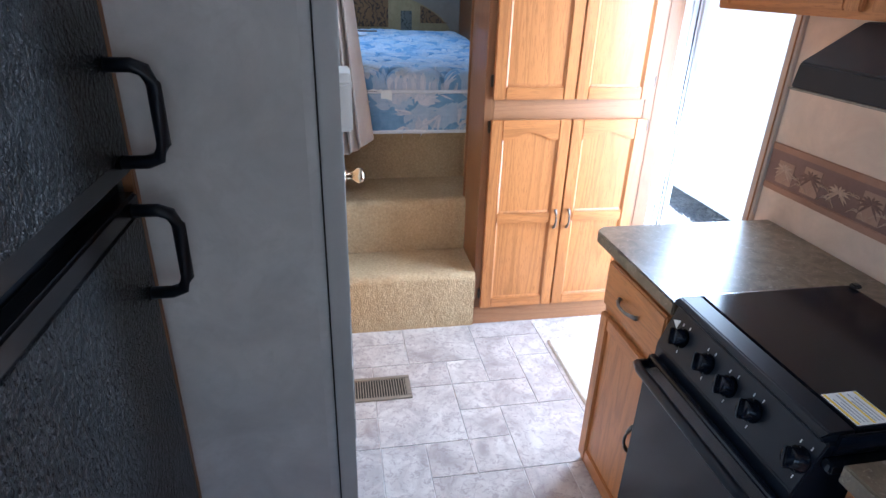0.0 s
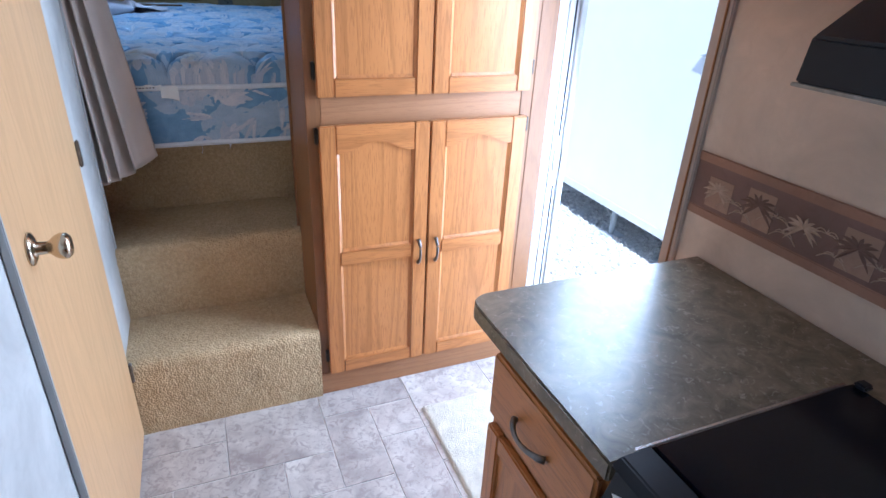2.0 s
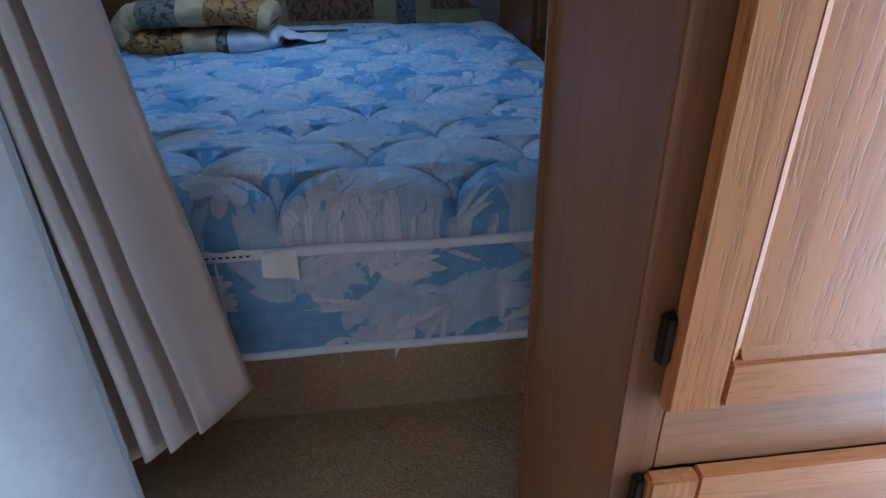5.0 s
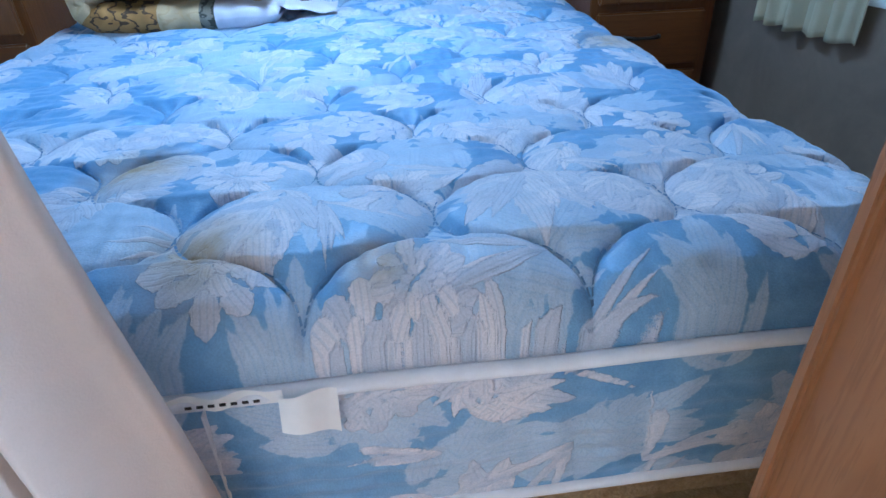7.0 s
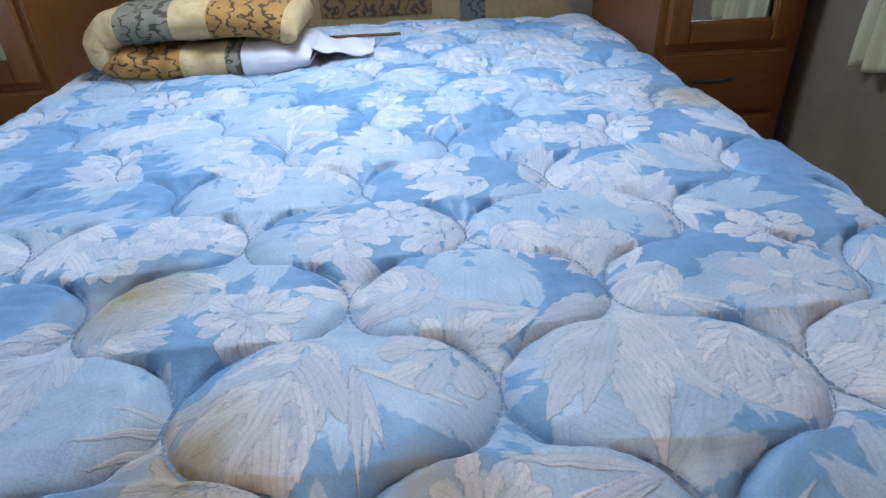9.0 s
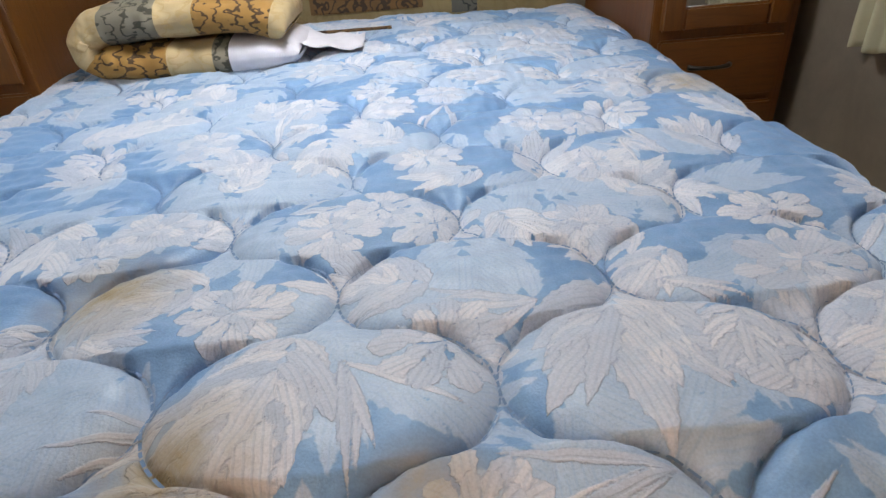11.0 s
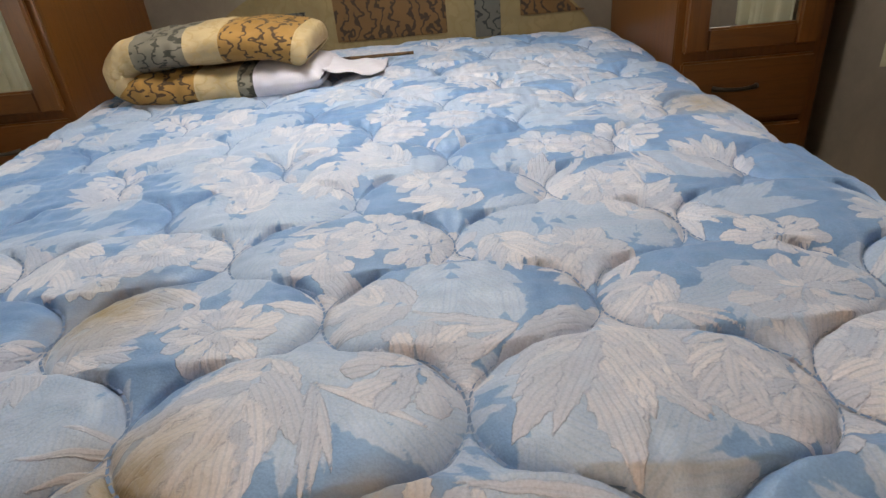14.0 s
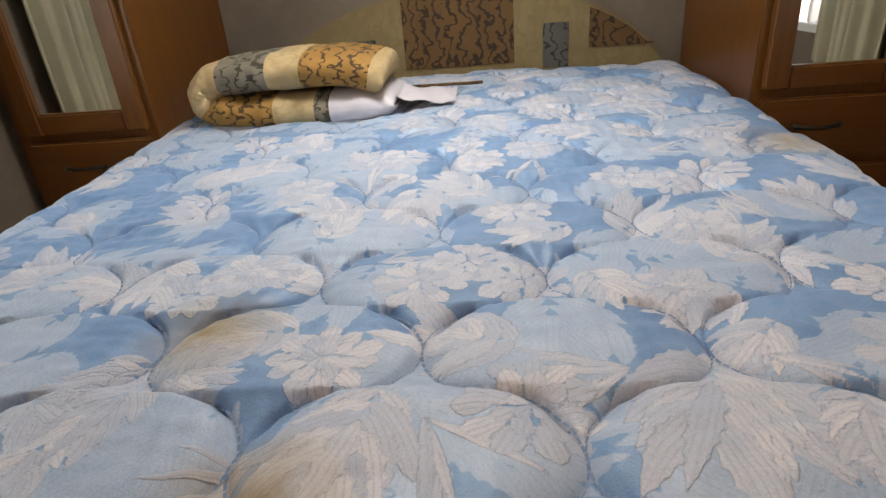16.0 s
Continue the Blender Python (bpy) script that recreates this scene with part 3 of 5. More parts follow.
def panel_door(parent, x0, x1, z0, z1, yb, arch=True, mid=None, mat=None, rail=None, panel=None, th=0.019, fw=0.056):
    """Framed door facing -y: stiles, rails, recessed panels, an arched upper rail where asked."""
    mat, rail, panel = mat or OAK, rail or OAK_X, panel or mat or OAK
    d = group_of("door", ((x0 + x1) / 2, yb, z0), "", "")
    del_keys = [k for k in ("label", "category") if k in d]
    for k in del_keys:
        del d[k]
    under(d, parent)
    yf = yb - th
    for sx0, sx1 in ((x0, x0 + fw), (x1 - fw, x1)):
        box("stile", (sx0, yf, z0), (sx1, yb, z1), mat, d, 0.004)
    box("rail", (x0 + fw, yf + 0.0015, z0), (x1 - fw, yb, z0 + fw), rail, d, 0.004)
    top = z1 - fw
    if arch:
        w = x1 - x0 - 2 * fw
        out = [(0, 0.0), (w * 0.10, 0.0)]
        for k in range(13):
            s = k / 12
            out.append((w * (0.10 + 0.80 * s), 0.036 * math.sin(math.pi * s) ** 1.4))
        out += [(w, 0.0), (w, 0.095), (0, 0.095)]
        prism("rail", out, th - 0.0015, rail, Matrix.Translation((x0 + fw, yb, z1 - 0.095)) @ pose(0, 0, 0, 90), d, 0.002)
        top = z1 - 0.06
    else:
        box("rail", (x0 + fw, yf + 0.0015, z1 - fw), (x1 - fw, yb, z1), rail, d, 0.004)
    box("panel", (x0 + fw - 0.008, yb - 0.009, z0 + fw - 0.008), (x1 - fw + 0.008, yb - 0.001, top + 0.03 if arch else z1 - fw + 0.008), panel, d, 0.002)
    if mid:
        box("rail", (x0 + fw, yf + 0.0015, mid - 0.028), (x1 - fw, yb, mid + 0.028), rail, d, 0.004)
    # sloping bead inside the frame
    for at_x, way in ((x0 + fw, 1), (x1 - fw, -1)):
        prism("bead", [(at_x, yf + 0.003), (at_x + way * 0.011, yb - 0.0085), (at_x, yb - 0.0085)], z1 - (0.095 if arch else fw) - z0 - fw, mat, Matrix.Translation((0, 0, z0 + fw)), d, 0.0006)
    for low in [z0 + fw] + ([mid + 0.028] if mid else []):
        prism("bead", [(yf + 0.003, low), (yb - 0.0085, low + 0.011), (yb - 0.0085, low)], x1 - x0 - 2 * fw - 0.022, rail, Matrix(((0, 0, 1, x0 + fw + 0.011), (1, 0, 0, 0), (0, 1, 0, 0), (0, 0, 0, 1))), d, 0.0006)
    return d


pantry = group_of("pantry_cabinet", (1.065, 2.70, 0), "tall honey oak pantry cabinet with four framed doors, all closed", "cabinet")
PY = 2.550
box("side", (0.655, PY + 0.004, 0.0), (0.671, 2.862, 2.3), FRAME_Z, pantry, 0.002)
box("side", (1.459, PY + 0.004, 0.0), (1.475, 2.862, 2.3), FRAME_Z, pantry, 0.002)
box("back", (0.671, 2.85, 0.0), (1.459, 2.862, 2.3), FRAME_Z, pantry, 0.0)
box("edge_trim", (0.646, 2.858, 0.60), (0.668, 2.872, 2.3), FRAME_Z, pantry, 0.003)
box("stile", (0.654, PY - 0.001, 0.10), (0.70, PY + 0.018, 2.3), FRAME_Z, pantry, 0.002)
box("stile", (1.43, PY - 0.001, 0.10), (1.476, PY + 0.018, 2.3), FRAME_Z, pantry, 0.002)
box("rail", (0.70, PY + 0.0005, 1.085), (1.43, PY + 0.018, 1.205), FRAME_X, pantry, 0.002)
box("kick", (0.654, PY - 0.0015, 0.0), (1.476, PY + 0.018, 0.10), FRAME_X, pantry, 0.002)
box("rail", (0.70, PY + 0.0005, 2.2), (1.43, PY + 0.018, 2.3), FRAME_X, pantry, 0.002)
box("stile", (1.055, PY + 0.001, 0.10), (1.085, PY + 0.018, 2.2), FRAME_Z, pantry, 0.002)
for px0, px1 in ((0.688, 1.072), (1.077, 1.452)):
    panel_door(pantry, px0, px1, 0.105, 1.090, PY - 0.003, True, 0.605)
    panel_door(pantry, px0, px1, 1.182, 2.21, PY - 0.003, False)
handle_bow(pantry, 1.040, PY - 0.022, 0.600)
handle_bow(pantry, 1.108, PY - 0.022, 0.600)
for hz in (0.16, 1.03, 1.235):
    box("hinge", (0.676, PY - 0.014, hz), (0.688, PY, hz + 0.055), BRONZE, pantry, 0.003)
    box("hinge", (1.452, PY - 0.014, hz), (1.464, PY, hz + 0.055), BRONZE, pantry, 0.003)


# ---- bathroom door and wall fittings ----
door = group_of("bathroom_door", (0.0, 2.15, 0), "closed light oak bathroom door with a brass knob", "door")
DY0, DY1 = 1.795, 2.525
box("leaf", (0.002, DY0, 0.02), (0.012, DY1, 2.0), DOOR_OAK, door, 0.002)
box("casing", (0.001, DY0 - 0.012, 0.0), (0.016, DY0 - 0.002, 2.02), GREY_TRIM, door, 0.002)
box("casing", (0.001, DY0 - 0.012, 2.005), (0.016, DY1 + 0.012, 2.02), GREY_TRIM, door, 0.002)
for hz in (0.25, 1.015, 1.75):
    tagged(box("hinge", (0.0125, DY1 - 0.008, hz), (0.022, DY1 + 0.012, hz + 0.075), PEWTER, door, 0.003), "grey steel hinge")
knob_m = Matrix.Translation((0.012, 1.90, 1.05)) @ pose(0, 0, 0, 0, 90, 0)
lathe("rosette", [(0.033, 0.0), (0.032, 0.004), (0.022, 0.009), (0.013, 0.012), (0.012, 0.03)], BRASS, knob_m, door)
lathe("knob", [(0.011, 0.026), (0.013, 0.032), (0.022, 0.042), (0.026, 0.052), (0.025, 0.062), (0.019, 0.068), (0.008, 0.070)], BRASS, knob_m, door)

stat = group_of("thermostat", (0.02, 1.26, 1.44), "white plastic wall thermostat with a small slider window", "thermostat")
prism("body", [(1.175, 1.375), (1.325, 1.375), (1.335, 1.388), (1.335, 1.470), (1.310, 1.487), (1.195, 1.487), (1.175, 1.470)], 0.030, WHITE, Matrix(((0, 0, 1, 0.001), (1, 0, 0, 0), (0, 1, 0, 0), (0, 0, 0, 1))), stat, 0.004)
for k in range(6):
    box("vent_slit", (0.0305, 1.195, 1.402 + 0.009 * k), (0.0318, 1.225, 1.4055 + 0.009 * k), DARK, stat, 0)
    box("vent_slit", (0.0305, 1.232, 1.402 + 0.009 * k), (0.0318, 1.262, 1.4055 + 0.009 * k), DARK, stat, 0)
box("slot", (0.0305, 1.295, 1.435), (0.0318, 1.318, 1.462), GREY_PRINT, stat, 0)
tagged(box("lever", (0.0312, 1.304, 1.44), (0.036, 1.309, 1.456), WHITE, stat, 0.001), "white slider lever")

plate = group_of("switch_plate", (0.003, 1.60, 1.32), "white switch plate with three small rocker switches", "switch")
box("plate", (0.001, 1.545, 1.272), (0.008, 1.675, 1.378), WHITE, plate, 0.004, 3)
for k in range(3):
    box("rocker", (0.008, 1.578 + 0.026 * k, 1.312), (0.013, 1.590 + 0.026 * k, 1.336), WHITE, plate, 0.002)

panel_lo = group_of("furnace_panel", (0.003, 1.40, 0.64), "white access panel with a narrow slot low on the wall", "panel")
box("plate", (0.001, 1.25, 0.56), (0.010, 1.55, 0.735), WHITE, panel_lo, 0.004, 3)
box("slot", (0.010, 1.41, 0.60), (0.0106, 1.425, 0.69), GREY_PRINT, panel_lo, 0)
for sy, sz in ((1.265, 0.575), (1.535, 0.575), (1.265, 0.72), (1.535, 0.72)):
    lathe("screw", [(0.005, 0), (0.004, 0.002)], PEWTER, Matrix.Translation((0.010, sy, sz)) @ pose(0, 0, 0, 0, 90, 0), panel_lo, 10)
out_lo = group_of("wall_outlet", (0.003, 1.66, 0.3), "white wall outlet plate low on the wall", "outlet")
box("plate", (0.001, 1.625, 0.225), (0.007, 1.70, 0.335), WHITE, out_lo, 0.003)
for oz in (0.25, 0.29):
    box("socket", (0.007, 1.648, oz), (0.009, 1.677, oz + 0.026), GREY_PRINT, out_lo, 0.002)


# ---- refrigerator ----
fridge = group_of("refrigerator", (-0.65, 0.55, 0), "black two-door built-in refrigerator with loop handles", "refrigerator")
FX = -0.296
box("body", (-1.0, 0.20, 0.35), (FX - 0.035, 0.905, 2.0), BLACK_SATIN, fridge, 0.004)
box("surround", (FX - 0.03, 0.906, 0.0), (FX - 0.012, 0.9225, CEIL), FRAME_Z, fridge, 0.002)
for z0, z1 in ((0.38, 1.362), (1.392, 1.98)):
    d = group_of("door", (FX - 0.02, 0.55, z0), "", "")
    for k in ("label", "category"):
        if k in d:
            del d[k]
    under(d, fridge)
    box("frame", (FX - 0.034, 0.215, z0), (FX - 0.004, 0.885, z1), FRIDGE_FRAME, d, 0.004)
    box("panel", (FX - 0.006, 0.235, z0 + 0.03), (FX - 0.001, 0.868, z1 - 0.03), FRIDGE_BLACK, d, 0.001)
    hz0, hz1 = (1.205, 1.342) if z0 < 1 else (1.415, 1.547)
    yh = 0.852
    pts = [(FX - 0.006, yh, hz0), (FX + 0.03, yh, hz0), (FX + 0.046, yh, hz0 + 0.006), (FX + 0.055, yh, hz0 + 0.025), (FX + 0.055, yh, (hz0 + hz1) / 2),
           (FX + 0.055, yh, hz1 - 0.025), (FX + 0.046, yh, hz1 - 0.006), (FX + 0.03, yh, hz1), (FX - 0.006, yh, hz1)]
    tube("handle", pts, 0.010, BLACK_SATIN, d, 12)
box("base_cabinet", (-1.0, 0.20, 0.0), (FX - 0.01, 0.905, 0.345), OAK, fridge, 0.003)


# ---- kitchen: base cabinet, counter, range, hood, wall cabinet ----
def side_door(parent, y0, y1, z0, z1, xb, th=0.019, fw=0.05, recess=True):
    """Framed door that faces -x."""
    d = group_of("door" if recess else "drawer_front", (xb, (y0 + y1) / 2, z0), "", "")
    for k in ("label", "category"):
        if k in d:
            del d[k]
    under(d, parent)
    xf = xb - th
    if not recess:
        box("front", (xf, y0, z0), (xb, y1, z1), OAK_Y, d, 0.006, 3)
        return d
    for a, b in ((y0, y0 + fw), (y1 - fw, y1)):
        box("stile", (xf, a, z0), (xb, b, z1), OAK, d, 0.004)
    for a, b in ((z0, z0 + fw), (z1 - fw, z1)):
        box("rail", (xf + 0.0015, y0 + fw, a), (xb, y1 - fw, b), OAK_Y, d, 0.004)
    box("panel", (xb - 0.009, y0 + fw - 0.006, z0 + fw - 0.006), (xb - 0.001, y1 - fw + 0.006, z1 - fw + 0.006), OAK, d, 0.002)
    return d


base = group_of("base_cabinet", (1.18, 1.37, 0), "honey oak base cabinet with one drawer and one door", "cabinet")
box("body", (0.866, 1.185, 0.0), (1.508, 1.565, 0.872), OAK, base, 0.003)
side_door(base, 1.20, 1.555, 0.695, 0.855, 0.8655, recess=False)
side_door(base, 1.20, 1.555, 0.045, 0.665, 0.8655)
handle_bow(base, 0.846, 1.385, 0.772, 0.115, "y", (-1, 0, 0), PEWTER)
handle_bow(base, 0.846, 1.232, 0.40, 0.10, "z", (-1, 0, 0), PEWTER)
base2 = group_of("base_cabinet", (1.18, 0.2, 0), "honey oak base cabinet beside the range", "cabinet")
box("body", (0.866, -1.0, 0.0), (1.508, 0.612, 0.872), OAK, base2, 0.003)
side_door(base2, 0.10, 0.60, 0.045, 0.855, 0.8655)

# worktop: two lengths joined by a strip behind the range
bm = bmesh.new()
cy1, cx0, rr = 1.692, 0.842, 0.05
outl = [(0.842, 1.176), (1.356, 1.176), (1.356, 0.618), (0.842, 0.618), (0.842, -1.0), (1.510, -1.0), (1.510, cy1)]
outl += [(cx0 + rr - rr * math.sin(a), cy1 - rr + rr * math.cos(a)) for a in (k * math.pi / 12 for k in range(7))]
worktop = tagged(prism("worktop", outl, 0.04, COUNTER, Matrix.Translation((0, 0, 0.874)), None, 0.004), "brown mottled stone-look laminate worktop on the base cabinets", "worktop")

rng = group_of("range", (1.08, 0.91, 0), "black gas range with a closed flat cover and five knobs", "range")
RY0, RY1 = 0.662, 1.170
prof = [(0.815, 0.12), (1.352, 0.12), (1.352, 0.915), (0.852, 0.915), (0.812, 0.80)]
prism("body", prof, RY1 - RY0, BLACK_SATIN, Matrix.Translation((0, RY1, 0)) @ pose(0, 0, 0, 90), rng, 0.003)
box("base", (0.86, RY0 + 0.01, 0.0), (1.34, RY1 - 0.01, 0.119), BLACK_SATIN, rng, 0.003)
box("oven_door", (0.785, RY0 + 0.008, 0.20), (0.8115, RY1 - 0.008, 0.775), BLACK, rng, 0.008, 3)
hp = [(0.787, RY0 + 0.02, 0.748), (0.755, RY0 + 0.024, 0.752), (0.748, RY0 + 0.05, 0.753), (0.748, RY1 - 0.05, 0.753), (0.755, RY1 - 0.024, 0.752), (0.787, RY1 - 0.02, 0.748)]
tagged(tube("handle", hp, 0.013, BLACK_SATIN, rng, 12), "thick black oven door handle")
prism("front_trim", [(0.842, 0.9155), (0.904, 0.9155), (0.904, 0.940), (0.850, 0.938), (0.832, 0.928)], RY1 - RY0 - 0.006, BLACK_SATIN, Matrix.Translation((0, RY1 - 0.003, 0)) @ pose(0, 0, 0, 90), rng, 0.003)
prism("cover", [(0.9065, 0.916), (1.350, 0.916), (1.350, 0.941), (0.9065, 0.941)], RY1 - RY0 - 0.012, BLACK, Matrix.Translation((0, RY1 - 0.006, 0)) @ pose(0, 0, 0, 90), rng, 0.003)
box("cover_side", (0.862, RY0 - 0.008, 0.893), (1.110, RY0 - 0.0005, 0.9395), BLACK, rng, 0.003)
box("cover_side", (1.113, RY0 - 0.008, 0.893), (1.350, RY0 - 0.0005, 0.9395), BLACK, rng, 0.003)
box("ledge", (0.845, RY0 - 0.026, 0.866), (1.352, RY0 - 0.0005, 0.890), BLACK, rng, 0.004)
box("cover_hinge", (1.338, RY1 - 0.035, 0.9415), (1.362, RY1 - 0.012, 0.953), BLACK_SATIN, rng, 0.004)
box("side_bead", (0.88, RY1 - 0.0025, 0.9158), (1.345, RY1 + 0.0055, 0.936), STEEL, rng, 0.002)
nrm = Vector((-(0.915 - 0.80), 0, 0.852 - 0.812)).normalized()
tilt_m = nrm.to_track_quat("Z", "Y").to_matrix().to_4x4()
for ky in (1.100, 0.992, 0.908, 0.826, 0.690):
    km = Matrix.Translation((0.8315, ky, 0.8565)) @ tilt_m
    k = group_of("knob", km.translation, "", "")
    for key in ("label", "category"):
        if key in k:
            del k[key]
    under(k, rng)
    lathe("skirt", [(0.026, 0.0), (0.0255, 0.006), (0.022, 0.012), (0.0195, 0.026), (0.016, 0.030)], BLACK, km, k)
    grip = box("grip", (-0.005, -0.021, 0.0), (0.005, 0.021, 0.022), BLACK, None, 0.003)
    grip.matrix_basis = km @ Matrix.Translation((0, 0, 0.030)) @ pose(0, 0, 0, 0, 0, 25)
    under(grip, k)
    for my, mz in ((0.034, 0.010), (-0.034, 0.010), (0.030, -0.016)):
        dot = box("mark", (-0.001, -0.004, 0), (0.001, 0.004, 0.001), PAPER_WHITE, None, 0)
        dot.matrix_basis = km @ Matrix.Translation((mz, my, 0.001))
        under(dot, k)
badge = prism("badge", [(-0.012, -0.010), (0.012, -0.010), (0.0, 0.014)], 0.0012, PAPER_WHITE, Matrix.Translation((0.8385, 1.142, 0.8765)) @ tilt_m @ pose(0, 0, 0, 0, 0, 90), rng)
lab = group_of("warning_label", (0.952, 0.718, 0.9412), "white printed warning label with yellow edges on the range cover", "label")
box("sheet", (0.913, 0.674, 0.9412), (0.992, 0.763, 0.9418), PAPER_WHITE, lab, 0)
for a, b in ((0.915, 0.921), (0.950, 0.955), (0.984, 0.990)):
    box("stripe", (a, 0.676, 0.9419), (b, 0.761, 0.9423), YELLOW, lab, 0)
for k in range(9):
    if k not in (0, 4, 8):
        box("print_line", (0.916 + 0.0082 * k, 0.680, 0.9419), (0.9192 + 0.0082 * k, 0.757 - 0.01 * (k % 3), 0.9422), GREY_PRINT, lab, 0)

hood = group_of("range_hood", (1.27, 0.94, 1.455), "black sloping range hood under the wall cabinet", "range hood")
HY0, HY1 = 0.66, 1.226
hp = [(1.508, 1.455), (1.508, 1.602), (1.20, 1.602), (1.058, 1.512), (1.050, 1.455)]
prism("canopy", hp, HY1 - HY0, BLACK_SATIN, Matrix.Translation((0, HY1, 0)) @ pose(0, 0, 0, 90), hood, 0.004)
box("lip", (1.047, HY0 - 0.001, 1.452), (1.053, HY1 + 0.001, 1.457), PEWTER, hood, 0.001)
wallcab = group_of("wall_cabinet", (1.35, 1.0, 1.605), "honey oak wall cabinet over the kitchen counter", "cabinet")
box("body", (1.215, 0.0, 1.604), (1.510, 1.815, 2.34), OAK_Y, wallcab, 0.004)
for y0, y1 in ((0.05, 0.63), (0.66, 1.22), (1.25, 1.79)):
    side_door(wallcab, y0, y1, 1.622, 2.30, 1.2145)

# ---- border on the kitchen wall ----
border = group_of("wallpaper_border", (1.51, 0.8, 1.02), "mauve brown wallpaper border of palm trees between brown mouldings", "wallpaper border")
BX = 1.5118
box("print", (BX - 0.002, -1.0, 1.040), (BX, 1.760, 1.160), BAND_MID, border, 0)
for z0, z1 in ((1.018, 1.042), (1.158, 1.182)):
    box("moulding", (BX - 0.006, -1.0, z0), (BX, 1.760, z1), BAND_EDGE, border, 0.0025)
rnd = random.Random(4)


def palm(cy, cz, size, mat):
    """A fan palm crown: tapered blades spreading from one point and drooping at their ends, flat on the wall."""
    bm = bmesh.new()
    for k in range(11):
        a = math.pi * (-0.22 + 1.44 * k / 10) + rnd.uniform(-0.08, 0.08)
        ln = size * rnd.uniform(0.85, 1.1)
        prev = None
        for i in range(8):
            q = i / 7
            y = -math.cos(a) * ln * q
            z = math.sin(a) * ln * q * 0.8 - 0.28 * ln * q * q
            w = size * 0.075 * math.sin(math.pi * min(1, 0.1 + 0.9 * q)) + 0.0003
            d = Vector((0, -math.cos(a), math.sin(a) * 0.8 - 0.56 * q)).normalized()
            nn = Vector((0, -d.z, d.y)) * w
            h = -0.0034 - 0.0008 * math.sin(math.pi * q) - 0.0001 * k
            pair = [bm.verts.new((h, y + nn.y, z + nn.z)), bm.verts.new((h - 0.001, y, z)), bm.verts.new((h, y - nn.y, z - nn.z))]
            if prev:
                bm.faces.new((prev[0], prev[1], pair[1], pair[0]))
                bm.faces.new((prev[1], prev[2], pair[2], pair[1]))
            prev = pair
    return mesh_ob("palm", bm, mat, (BX, cy, cz), border)


def reeds(cy, cz, size):
    """Thin drooping outlines of far palms."""
    for k in range(5):
        a = math.pi * (0.1 + 0.8 * k / 4) + rnd.uniform(-0.1, 0.1)
        tube("frond", [(BX - 0.0032, cy - math.cos(a) * size * q, cz + math.sin(a) * size * q * 0.8 - 0.7 * size * q * q) for q in (0.0, 0.3, 0.6, 0.85, 1.0)], 0.0014, BAND_LEAF, border, 5)


yy, k = 1.70, 0
while yy > 0.0:
    light = k % 3 != 2
    if light:
        box("patch", (BX - 0.0032, yy - 0.062, 1.052), (BX - 0.0021, yy + 0.012, 1.128 + 0.012 * (k % 2)), BAND_PATCH, border, 0)
    palm(yy - 0.022, 1.100 + 0.006 * (k % 2), 0.046 + 0.006 * (k % 2), BAND_DARK if light and k % 2 else BAND_LEAF)
    reeds(yy - 0.072, 1.085 + 0.012 * (k % 3), 0.048)
    reeds(yy - 0.10, 1.070, 0.036)
    yy -= 0.118
    k += 1

# ---- doorway ----
entry = group_of("entry_door_frame", (1.56, 2.18, 0), "white aluminium entry door frame with strike plate and seals", "door frame")
entry["kind"] = "structure"
box("jamb", (1.549, 2.548, -0.06), (1.632, 2.598, 1.97), ALU, entry, 0.003)
box("stop", (1.585, 2.540, -0.05), (1.594, 2.548, 1.97), ALU, entry, 0.002)
box("flange", (1.632, 2.535, -0.08), (1.640, 2.66, 2.0), ALU, entry, 0.002)
box("seal", (1.612, 2.5445, 0.22), (1.618, 2.548, 0.80), RUBBER, entry, 0.001)
box("seal", (1.612, 2.5445, 1.0), (1.618, 2.548, 1.95), RUBBER, entry, 0.001)
box("strike_plate", (1.600, 2.5425, 0.86), (1.630, 2.5478, 0.95), PEWTER, entry, 0.002)
box("head", (1.535, 1.812, 1.93), (1.632, 2.548, 1.97), ALU, entry, 0.003)
box("near_jamb", (1.59, 1.78, -0.06), (1.632, 1.815, 1.97), ALU, entry, 0.003)
box("threshold", (1.512, 1.812, -0.06), (1.66, 2.548, 0.004), ALU, entry, 0.003)
box("hinge_leaf", (1.640, 2.50, -0.05), (1.668, 2.56, 0.16), PEWTER, entry, 0.002)
screen = group_of("screen_door", (1.70, 2.60, 0.0), "white framed screen door standing open outside the doorway", "door")
box("stile", (1.645, 2.562, -0.06), (1.675, 2.585, 1.95), ALU, screen, 0.003)

mat_ob = tagged(sheet("door_mat", 60, 70, lambda u, v: (1.0 + 0.495 * u + (0.006 * noise.noise(Vector((v * 40, 0, 0))) if u < 0.01 else 0), 1.72 + 0.625 * v,
                0.004 + (0.009 if 0.01 < u and 0.01 < v < 0.99 else -0.004) + 0.003 * noise.noise(Vector((u * 40, v * 45, 2)))), MAT), "cream pile mat with frayed edge before the entry door", "mat")

